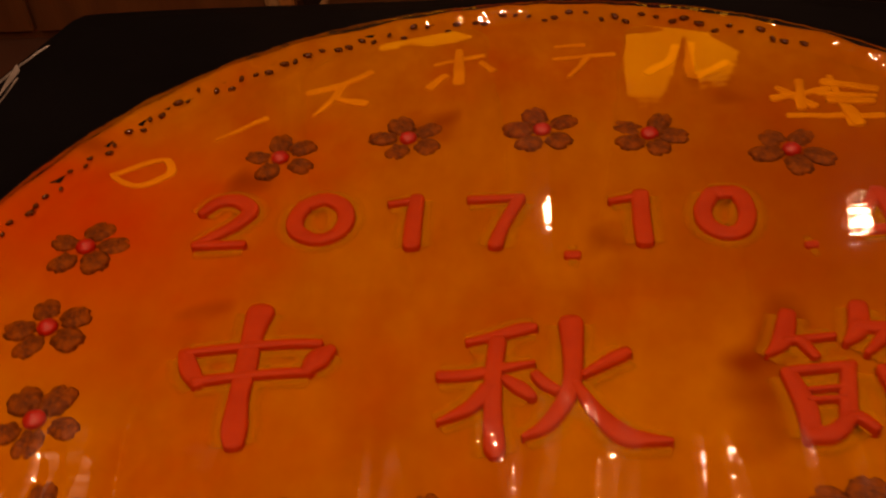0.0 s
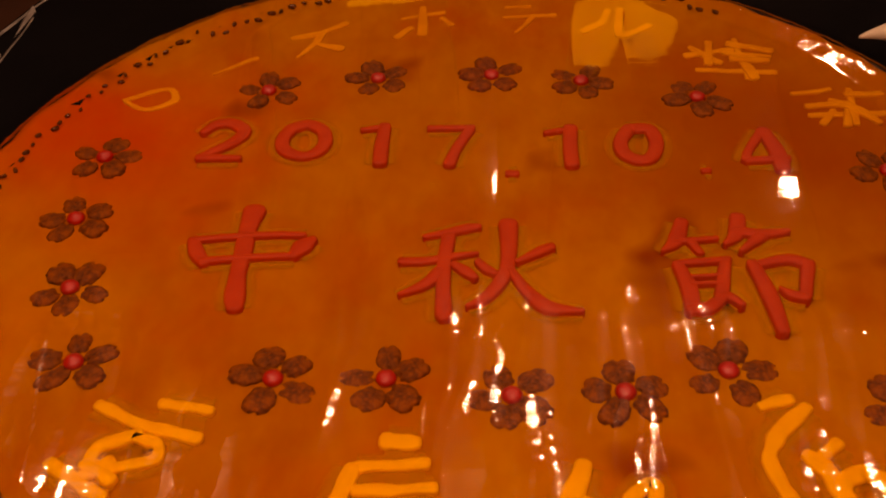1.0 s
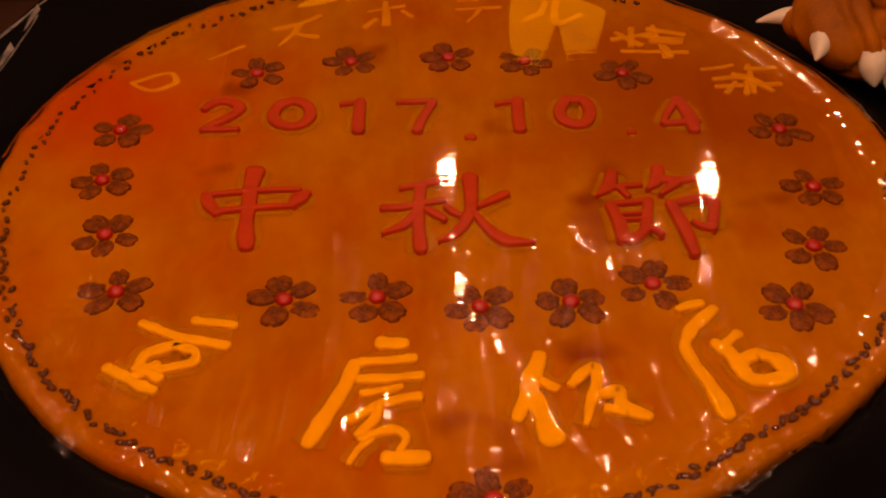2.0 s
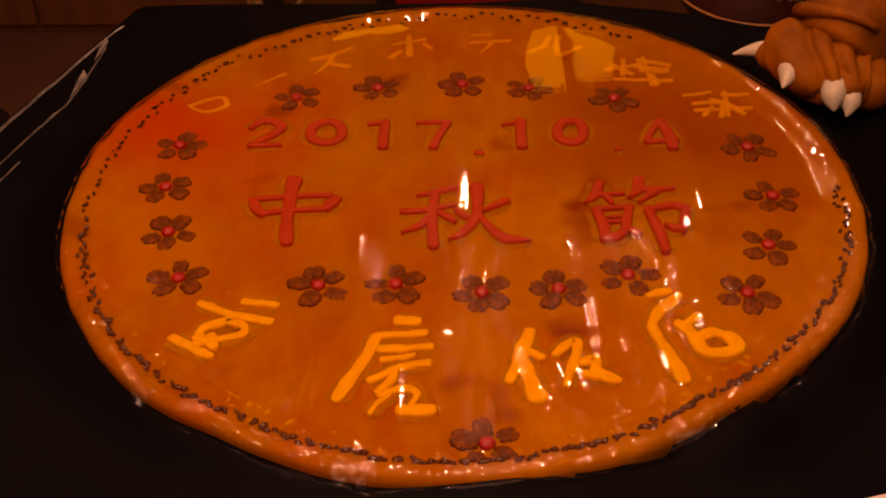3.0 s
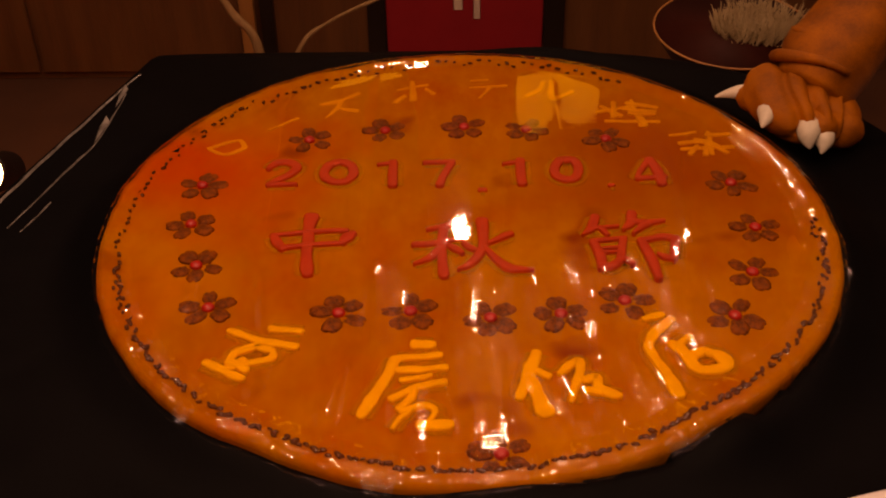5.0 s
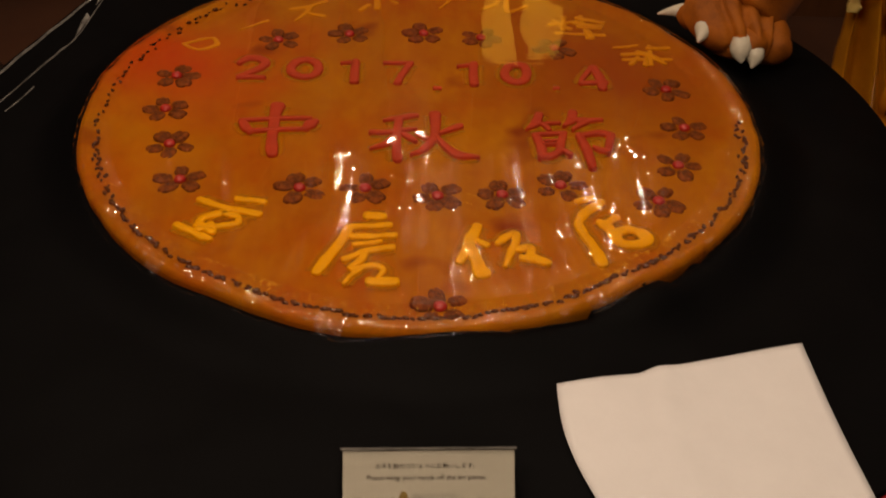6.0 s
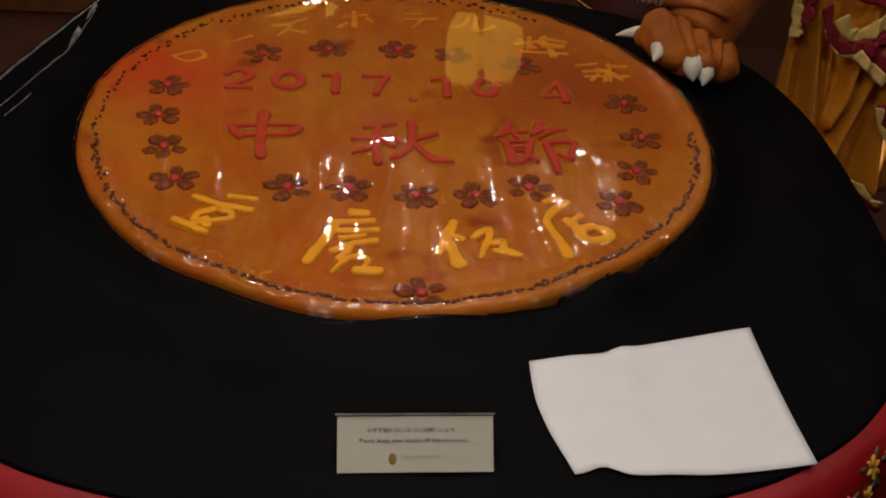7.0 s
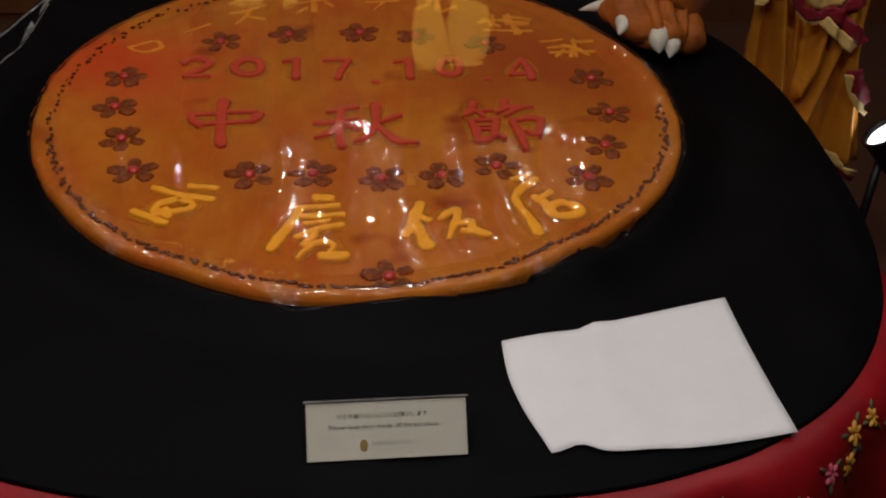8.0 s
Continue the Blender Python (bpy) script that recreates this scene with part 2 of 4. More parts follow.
M_CAKE = cake_material()
M_FILM = film_material("clear_film", 0.03, 0.02, True)
M_TAB = film_material("gathered_film", 0.08, 0.1, True)
M_PLATE = film_material("clear_plate", 0.03, 0.0, False)
M_RED = varied("red_fondant", (0.38, 0.036, 0.014), (0.48, 0.056, 0.020), 30, 0.55, 200, 0.2, 0.001, spec=0.15)
M_GLAZE = faded(varied("amber_glaze", (0.50, 0.18, 0.006), (0.60, 0.25, 0.010), 26, 0.7, 120, 0.15, 0.001, spec=0.06), 0.75)
M_YELLOW = varied("yellow_icing", (0.66, 0.29, 0.008), (0.78, 0.38, 0.012), 30, 0.5, 200, 0.2, 0.001, spec=0.15)
M_AMBER = varied("thin_amber_icing", (0.50, 0.17, 0.006), (0.68, 0.28, 0.010), 24, 0.55, 200, 0.2, 0.001, spec=0.12)
M_WALNUT = varied("walnut", (0.022, 0.004, 0.002), (0.32, 0.078, 0.010), 150, 0.6, 260, 0.8, 0.002, spec=0.12)
M_CHERRY = varied("cherry", (0.36, 0.010, 0.010), (0.48, 0.022, 0.016), 40, 0.4, 150, 0.1, 0.001, coat=0.15)
M_BEAN = varied("dark_bean", (0.035, 0.009, 0.003), (0.18, 0.050, 0.010), 60, 0.24, 200, 0.3, 0.001, spec=0.4)
M_BLACK = varied("black_cloth", (0.0008, 0.0008, 0.0011), (0.0020, 0.0019, 0.0023), 9, 0.6, 700, 0.25, 0.0006, spec=0.06)
M_CRIMSON = varied("crimson_satin", (0.17, 0.002, 0.005), (0.34, 0.006, 0.011), 10, 0.45, 420, 0.3, 0.0006, spec=0.35)
M_PAPER = varied("white_paper", (0.74, 0.73, 0.73), (0.80, 0.79, 0.79), 14, 0.75, 400, 0.1, 0.0004)
M_CARD = varied("cream_card", (0.47, 0.45, 0.37), (0.52, 0.50, 0.42), 20, 0.7, 300, 0.05, 0.0003)
M_INK = varied("grey_ink", (0.025, 0.022, 0.02), (0.04, 0.035, 0.03), 20, 0.8)
M_PALEINK = varied("pale_ink", (0.38, 0.37, 0.31), (0.45, 0.43, 0.36), 20, 0.8)
M_GOLD = varied("dull_gold", (0.20, 0.13, 0.03), (0.28, 0.19, 0.05), 40, 0.5)
M_SUEDE = varied("orange_suede", (0.11, 0.025, 0.002), (0.44, 0.120, 0.008), 14, 0.7, 300, 0.3, 0.001, spec=0.3)
M_SATIN = varied("amber_satin", (0.50, 0.17, 0.010), (0.78, 0.34, 0.026), 7, 0.34, 350, 0.2, 0.0006)
M_BURGUNDY = varied("burgundy_trim", (0.18, 0.006, 0.016), (0.30, 0.012, 0.028), 30, 0.6, 260, 0.4, 0.001)
M_CREAM = varied("cream_trim", (0.66, 0.44, 0.11), (0.80, 0.58, 0.2), 30, 0.6, 260, 0.4, 0.001)
M_CLAW = varied("ivory_claw", (0.52, 0.47, 0.36), (0.68, 0.63, 0.52), 24, 0.4, 200, 0.1, 0.0005)
M_WOOD = varied("brown_panel", (0.10, 0.036, 0.012), (0.18, 0.07, 0.024), 3, 0.5, 30, 0.3, 0.002, (6, 6, 0.6))
# orange light on the post is put into this wood colour
M_POST = varied("orange_lit_wood", (0.32, 0.13, 0.04), (0.46, 0.2, 0.07), 3, 0.5, 40, 0.3, 0.002, (6, 6, 0.6))
M_DARK = varied("dark_lacquer", (0.010, 0.006, 0.004), (0.022, 0.012, 0.008), 6, 0.4)
M_BANNER = varied("red_banner", (0.30, 0.008, 0.014), (0.38, 0.014, 0.02), 8, 0.7, 300, 0.2, 0.0006)
M_PALE = varied("pale_paint", (0.62, 0.5, 0.4), (0.7, 0.58, 0.47), 20, 0.7)
M_BARK = varied("dry_bark", (0.20, 0.11, 0.045), (0.36, 0.22, 0.10), 30, 0.8, 120, 0.6, 0.002, (1, 1, 0.3))
M_FLOOR = varied("brown_carpet", (0.07, 0.024, 0.010), (0.11, 0.038, 0.015), 5, 0.9, 220, 0.5, 0.003)
M_PLASTER = varied("warm_plaster", (0.2, 0.12, 0.07), (0.26, 0.16, 0.09), 3, 0.8, 60, 0.2, 0.002)
M_CEIL = varied("ceiling_paint", (0.10, 0.07, 0.05), (0.13, 0.09, 0.06), 4, 0.85, 80, 0.1, 0.001)
M_METAL = varied("black_metal", (0.012, 0.012, 0.012), (0.03, 0.03, 0.03), 20, 0.4, metallic=0.6)
M_FUR = varied("pale_fur", (0.26, 0.17, 0.08), (0.46, 0.35, 0.2), 30, 0.8, 200, 0.6, 0.003)
M_BOWL = varied("maroon_lacquer", (0.030, 0.005, 0.003), (0.055, 0.010, 0.006), 8, 0.6, spec=0.15)
M_LEAF = varied("olive_thread", (0.04, 0.045, 0.015), (0.09, 0.085, 0.03), 40, 0.6, 260)
M_GOLDTHREAD = varied("gold_thread", (0.5, 0.22, 0.02), (0.66, 0.36, 0.05), 40, 0.45, 260)
M_PINK = varied("pink_thread", (0.42, 0.05, 0.09), (0.55, 0.12, 0.16), 40, 0.5, 260)
M_LAMP = glow("warm_bulb", (1.0, 0.72, 0.34), 40)
M_LAMPW = glow("white_lamp_face", (1.0, 0.95, 0.9), 3)
M_SILK = glow("lit_yellow_silk", (1.0, 0.58, 0.07), 1.15)
M_DISC = glow("downlight_face", (1.0, 0.9, 0.78), 14)

# clear plastic edges with their glints put into a pale colour
M_GLINT = varied("clear_plastic_glint", (0.05, 0.048, 0.045), (0.30, 0.29, 0.27), 26, 0.25, 150, 0.2, 0.001)


# ---------------------------------------------------------------- the room
def slab(name, mat, x0, x1, y0, y1, z0, z1, label, category):
    bm = bmesh.new()
    box(bm, x0, x1, y0, y1, z0, z1)
    return tagged(mesh_object(name, bm, mat, smooth=False), label, category, kind="structure")


slab("floor", M_FLOOR, -3.2, 3.2, -4.2, 2.2, -0.1, 0, "reddish brown carpeted floor under the display table", "floor")
slab("ceiling", M_CEIL, -3.2, 3.2, -4.2, 2.2, CEILING, CEILING + 0.1, "plain warm ceiling with round downlights", "ceiling")
wall = slab("wall_north", M_WOOD, -3.2, 3.2, 2.0, 2.2, 0, CEILING, "brown wooden panelled wall behind the display", "wall")
slab("wall_south", M_PLASTER, -3.2, 3.2, -4.3, -4.2, 0, CEILING, "plain warm plaster wall", "wall")
slab("wall_west", M_WOOD, -3.3, -3.2, -4.2, 2.2, 0, CEILING, "brown wooden side wall", "wall")
slab("wall_east", M_WOOD, 3.2, 3.3, -4.2, 2.2, 0, CEILING, "brown wooden side wall", "wall")
for x0, x1 in ((-0.634, -0.594), (-0.296, -0.240), (0.262, 0.326), (0.86, 0.92)):
    box_part("mullion", M_DARK, wall, x0, x1, 1.955, 1.998, 0.0, CEILING, label="dark lacquered upright")
for x0, x1 in ((-3.1, -1.38), (-1.365, -0.70)):
    box_part("panel", M_WOOD, wall, x0, x1, 1.975, 1.998, 0.03, CEILING - 0.05)

banner = thing("wall_banner", "deep red cloth banner with pale lettering strokes", "banner", loc=(0.011, 1.985, 0))
box_part("cloth", M_BANNER, banner, -0.248, 0.248, -0.008, 0.0, 0.02, 1.9, 0.003)
for x, w, z0 in ((-0.035, 0.03, 0.236), (0.028, 0.022, 0.205)):
    box_part("bar", M_PALE, banner, x, x + w, -0.012, -0.009, z0, 0.6, 0.0015, "pale painted stroke")

post = thing("wooden_post", "wooden post standing before the wall, orange light in its colour", "post", loc=(-0.668, 1.93, 0))
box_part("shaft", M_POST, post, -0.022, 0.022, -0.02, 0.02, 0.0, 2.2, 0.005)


def downlight(x, y, power, radius):
    ob = thing("ceiling_downlight", "unseen round recessed ceiling downlight with a white face", "lamp", "ceiling downlights", (x, y, CEILING))
    bm = bmesh.new()
    tube(bm, [(0, 0, -0.012, radius + 0.028), (0, 0, -0.012, radius + 0.006), (0, 0, -0.002, radius)], 32, cap=False)
    tube(bm, [(0, 0, -0.012, radius + 0.028), (0, 0, 0.0, radius + 0.031)], 32, cap=False)
    part("ring", bm, M_PALE, ob)
    bm = bmesh.new()
    bmesh.ops.create_circle(bm, cap_ends=True, segments=32, radius=radius)
    bmesh.ops.transform(bm, matrix=Matrix.Translation((0, 0, -0.004)), verts=bm.verts)
    bmesh.ops.reverse_faces(bm, faces=bm.faces)
    part("face", bm, M_DISC, ob, "glowing face")
    lamp("downlight_beam", "AREA", Matrix.Translation((x, y, CEILING - 0.02)), power, (1.0, 0.87, 0.77), 2 * radius - 0.004)


for x, y, power, radius in DOWNLIGHTS:
    downlight(x, y, power, radius)


def wall_spot(x, z, power):
    ob = thing("wall_spot_lamp", "small white-faced spot lamp fixed high on the wall", "lamp", "wall spot lamps", (x, 1.99, z))
    bm = bmesh.new()
    tube(bm, [(0, 0, 0, 0.016), (0, -0.035, 0, 0.016)], 12)
    part("bracket", bm, M_METAL, ob)
    aim = Matrix.Translation((0, -0.06, 0)) @ (Vector((-0.2 * x, -1.9, -1.3)).to_track_quat("-Z", "Y")).to_matrix().to_4x4()
    bm = bmesh.new()
    tube(bm, [(0, 0, 0.035, 0.038), (0, 0, -0.03, 0.046), (0, 0, -0.034, 0.044), (0, 0, -0.02, 0.036)], 24, cap=False)
    bm.transform(aim)
    part("housing", bm, M_METAL, ob)
    bm = bmesh.new()
    bmesh.ops.create_circle(bm, cap_ends=True, segments=24, radius=0.032)
    bm.transform(aim @ Matrix.Translation((0, 0, -0.02)))
    part("lamp_face", bm, M_DISC, ob, "glowing white face")
    lamp("wall_spot_beam", "AREA", Matrix.Translation((x, 1.99, z)) @ aim @ Matrix.Translation((0, 0, -0.03)), power, (1.0, 0.9, 0.82), 0.064)


for x, z, power in WALL_SPOTS:
    wall_spot(x, z, power)


def lantern(x, y, z, radius, tall):
    """A ribbed silk lantern hanging from the ceiling."""
    ob = thing("hanging_lantern", "glowing yellow silk lantern hanging behind the table", "lantern", "hanging lanterns", (x, y, z))
    bm = bmesh.new()
    rings = []
    for j in range(13):
        v = j / 12
        rings.append((0, 0, (v - 0.5) * tall, radius * (0.28 + 0.72 * math.sin(math.pi * min(0.72 * v + 0.08, 1)))))
    made = tube(bm, rings, 32, cap=False)
    for ring in made:
        for k, vert in enumerate(ring):
            if k % 2:
                vert.co.x *= 0.95
                vert.co.y *= 0.95
    part("silk_shade", bm, M_SILK, ob, "glowing yellow silk")
    for v in (-0.5, 0.5):
        bm = bmesh.new()
        tube(bm, [(0, 0, v * tall - 0.006, radius * (0.56 + 0.15 * v)), (0, 0, v * tall + 0.006, radius * (0.56 + 0.15 * v))], 24)
        part("cap", bm, M_POST, ob, "dark golden wooden cap")
    bm = bmesh.new()
    tube(bm, [(0, 0, tall / 2, 0.003), (0, 0, CEILING - z, 0.003)], 8)
    part("cord", bm, M_DARK, ob)


lantern(0.285, 1.62, 1.40, 0.062, 0.30)
lantern(-0.30, 1.62, 1.22, 0.075, 0.24)


# ---------------------------------------------------------------- table and cloths
def outline(w):
    """Reach of the table top in the direction w from its middle (0, -0.1)."""
    c, s = math.cos(w), math.sin(w)
    n = 9.0 if s > 0 and c < 0 else 2.7
    rx, ry = 0.760, 0.726
    r = (abs(c / rx) ** n + abs(s / ry) ** n) ** (-1 / n)
    side = s * 0.277 - c * 0.961
    return min(r, 0.772 / side) if s > 0 and side > 0 else r


def cloth_height(x, y):
    r = math.hypot(x, y)
    soft = min(max((r - CAKE_R - 0.01) / 0.1, 0), 1)
    p = Vector((x, y, 0))
    h = 0.008 * noise.noise(Vector((x * 3 + 4, y * 3, 1))) + 0.004 * noise.noise(Vector((x * 8 - 3 * y, y * 5 + 4 * x, 7))) + 0.014 * max(noise.noise(Vector((x * 5 + 0.8 * y, y * 2.2, 3))), 0) ** 1.5
    h += 0.0016 * noise.noise(p * 22)
    h += 0.035 * math.exp(-((x - 0.12) / 0.16) ** 2 - ((y - 0.63) / 0.05) ** 2)
    tuck = 0.036 * (1 - min(max((r - CAKE_R - 0.004) / 0.075, 0), 1)) ** 1.6 if r > CAKE_R - 0.02 else 0
    w = math.atan2(y, x)
    front = min(max(-math.sin(w) / 0.5, 0), 1)
    notch = max(math.exp(-((w + 0.98) / 0.10) ** 2), math.exp(-((w + 1.50) / 0.16) ** 2))
    tuck *= 1 - 0.35 * front * (1 - notch)
    return TABLE + soft * max(h, -0.003) + tuck - 0.001


def black_cloth(bm, rings=64, around=320):
    """The cloth on the table top, with its turned-down edge."""
    rows = []
    for i in range(rings):
        k = (i + 1) / rings
        row = []
        for a in range(around):
            w = 2 * math.pi * a / around
            r = outline(w) * k
            x, y = r * math.cos(w), -0.1 + r * math.sin(w)
            z = cloth_height(x, y) if k < 0.97 else TABLE - 0.002
            row.append(bm.verts.new((x, y, z)))
        rows.append(row)
    mid = bm.verts.new((0, -0.1, TABLE - 0.001))
    for a in range(around):
        bm.faces.new((mid, rows[0][a], rows[0][(a + 1) % around]))
    for i in range(1, 7):
        k = i / 6
        row = []
        for a in range(around):
            w = 2 * math.pi * a / around
            r = outline(w) + 0.004 * math.sin(k * math.pi / 2) + 0.0015 * noise.noise(Vector((math.cos(w) * 9, math.sin(w) * 9, 4)))
            row.append(bm.verts.new((r * math.cos(w), -0.1 + r * math.sin(w), TABLE - 0.002 - 0.007 * k * k)))
        rows.append(row)
    for r0, r1 in zip(rows, rows[1:]):
        for a in range(around):
            b2 = (a + 1) % around
            bm.faces.new((r0[a], r1[a], r1[b2], r0[b2]))


table = thing("display_table", "table wholly covered with cloths", "table")
bm = bmesh.new()
ring = [(outline(2 * math.pi * a / 72) - 0.012, 2 * math.pi * a / 72) for a in range(72)]
lo = [bm.verts.new((r * math.cos(w), -0.1 + r * math.sin(w), 0.70)) for r, w in ring]
hi = [bm.verts.new((r * math.cos(w), -0.1 + r * math.sin(w), 0.738)) for r, w in ring]
for a in range(72):
    bm.faces.new((lo[a], lo[(a + 1) % 72], hi[(a + 1) % 72], hi[a]))
bm.faces.new(hi)
bm.faces.new(lo[::-1])
part("tabletop", bm, M_WOOD, table, smooth=False)
for x, y in ((-0.5, -0.55), (0.5, -0.55), (-0.5, 0.4), (0.5, 0.4)):
    box_part("leg", M_WOOD, table, x - 0.03, x + 0.03, y - 0.03, y + 0.03, 0, 0.7)

HANG = smooth_line([(-0.03, 0.007), (0.012, 0.009), (0.034, 0.018), (0.050, 0.040), (0.062, 0.080), (0.085, 0.16), (0.125, 0.35), (0.18, 0.60), (0.205, 0.744)], 5)


def skirt_reach(w, drop):
    """How far the hanging cloth stands out from the table's edge, that far down."""
    for (r0, d0), (r1, d1) in zip(HANG, HANG[1:]):
        if drop <= d1:
            out = r0 + (r1 - r0) * (drop - d0) / (d1 - d0)
            break
    else:
        out = HANG[-1][0]
    shelf = min(max((-math.sin(w) - 0.22) / 0.3, 0), 1)
    out -= 0.055 * (1 - shelf)
    fold = math.sin(26 * w + 0.7 + 1.5 * noise.noise(Vector((math.cos(w) * 3, math.sin(w) * 3, 0.7))))
    return out + 0.024 * min(max(drop - 0.010, 0) / 0.16, 1) ** 0.7 * fold + 0.006 * noise.noise(Vector((math.cos(w) * 14, math.sin(w) * 14, drop * 8)))


bm = bmesh.new()
rows = []
for out, drop in HANG:
    row = []
    for a in range(480):
        w = 2 * math.pi * a / 480
        r = outline(w) + skirt_reach(w, drop)
        row.append(bm.verts.new((r * math.cos(w), -0.1 + r * math.sin(w), TABLE - drop)))
    rows.append(row)
for r0, r1 in zip(rows, rows[1:]):
    for a in range(480):
        bm.faces.new((r0[a], r1[a], r1[(a + 1) % 480], r0[(a + 1) % 480]))
crimson = thing("crimson_tablecloth", "crimson satin tablecloth with embroidered flowers, hanging in folds", "tablecloth")
part("cloth", bm, M_CRIMSON, crimson)
bm = bmesh.new()
black_cloth(bm)
tagged(mesh_object("black_tablecloth", bm, M_BLACK), "creased black cloth spread over the table top", "tablecloth")


# ---------------------------------------------------------------- the cake
cake = thing("mooncake", "giant round glazed mooncake with red lettering and walnut flowers", "cake", loc=(0, 0, TABLE))
TOP = CAKE_TOP - TABLE


def cake_edge(w):
    dip = 0.006 * max(-math.sin(w), 0) ** 2 + 0.014 * math.exp(-((math.sin((w - math.radians(-56)) / 2)) / 0.10) ** 2) + 0.008 * math.exp(-((math.sin((w - math.radians(-118)) / 2)) / 0.09) ** 2)
    dip -= 0.007 * math.exp(-(((w + math.pi) % (2 * math.pi) - math.pi + 2.25) / 0.4) ** 2)
    return CAKE_R + 0.006 * noise.noise(Vector((math.cos(w) * 2.5, math.sin(w) * 2.5, 0))) + 0.002 * noise.noise(Vector((math.cos(w) * 11, math.sin(w) * 11, 4))) - dip


bm = bmesh.new()
rows = []
profile = [(0.04, 1.0), (0.2, 1.0), (0.4, 1.0), (0.6, 1.0), (0.78, 1.0), (0.88, 1.0), (0.905, 0.98), (0.922, 0.99), (0.94, 1.10), (0.96, 1.28), (0.98, 1.38), (0.995, 1.30), (1.0, 1.0), (0.995, 0.3), (0.99, 0.0)]
for k, h in profile:
    row = []
    for a in range(160):
        w = 2 * math.pi * a / 160
        r = cake_edge(w) * k
        x, y = r * math.cos(w) - 0.007 * k, r * math.sin(w) + 0.002 * k
        row.append(bm.verts.new((x, y, TOP * h + (0.0009 * noise.noise(Vector((x * 9, y * 9, 2))) if h else 0) + (0.004 * noise.noise(Vector((x * 26, y * 26, 6))) if h > 1.0 else 0))))
    rows.append(row)
mid = bm.verts.new((0, 0, TOP))
for a in range(160):
    bm.faces.new((mid, rows[0][a], rows[0][(a + 1) % 160]))
    for r0, r1 in zip(rows, rows[1:]):
        bm.faces.new((r0[a], r1[a], r1[(a + 1) % 160], r0[(a + 1) % 160]))
bm.faces.new(rows[-1][::-1])
part("cake_body", bm, M_CAKE, cake, "orange-brown baked crust")


def lettering(name, strokes, mat, height, label):
    """Strokes of (x, y, half width) in centimetres from the middle of the cake."""
    bm = bmesh.new()
    for i, s in enumerate(strokes):
        line = smooth_line([(x / 100, y / 100, w / 100) for x, y, w in s])
        if "icing" in name:
            line = [(x + 0.0016 * noise.noise(Vector((x * 55, y * 55, 1))), y + 0.0016 * noise.noise(Vector((x * 55, y * 55, 8))), w * (1 + 0.45 * noise.noise(Vector((x * 70, y * 70, 5 + i))))) for x, y, w in line]
        ribbon(bm, line, height + 0.0003 * i, TOP - 0.001)
    bmesh.ops.recalc_face_normals(bm, faces=bm.faces)
    ob = part(name, bm, mat, cake, label)
    if height > 0.004:
        bm = bmesh.new()
        fade = bm.verts.layers.float.new("fade")
        for i, s in enumerate(strokes):
            line = smooth_line([(x / 100, y / 100, w / 100 + 0.011) for x, y, w in s])
            rows = []
            for k, (x, y, w) in enumerate(line):
                a, c = Vector(line[max(k - 1, 0)][:2]), Vector(line[min(k + 1, len(line) - 1)][:2])
                d = (c - a).normalized()
                row = []
                for u, f in ((-1, 0.0), (-0.6, 0.6), (0, 1.0), (0.6, 0.6), (1, 0.0)):
                    v = bm.verts.new((x - d.y * w * u, y + d.x * w * u, TOP + 0.0011 + 0.0002 * i))
                    v[fade] = f
                    row.append(v)
                rows.append(row)
            for r0, r1 in zip(rows, rows[1:]):
                for k in range(4):
                    bm.faces.new((r0[k], r1[k], r1[k + 1], r0[k + 1]))
        bmesh.ops.recalc_face_normals(bm, faces=bm.faces)
        part("glaze_pool", bm, M_GLAZE, ob, "pooled amber glaze")
    return ob


lettering("character", [[(-23.3, 1.3, 1.2), (-23.4, -1.6, 0.9), (-23.2, -5.2, 0.9), (-23.1, -8.2, 0.8), (-22.8, -11.0, 1.0), (-22.5, -12.7, 0.8)], [(-28.3, -3.5, 0.6), (-27.6, -5.2, 0.8), (-26.5, -6.8, 0.6)], [(-28.1, -3.5, 0.4), (-25.1, -3.0, 0.4), (-20.7, -2.5, 0.4), (-17.8, -2.5, 0.4)], [(-26.8, -6.6, 0.5), (-23.6, -6.1, 0.4), (-20.2, -5.7, 0.4), (-18.2, -5.6, 0.4)], [(-16.8, -3.2, 0.5), (-17.7, -4.2, 1.0), (-18.3, -5.4, 0.6)]], M_RED, 0.007, "raised red fondant character")
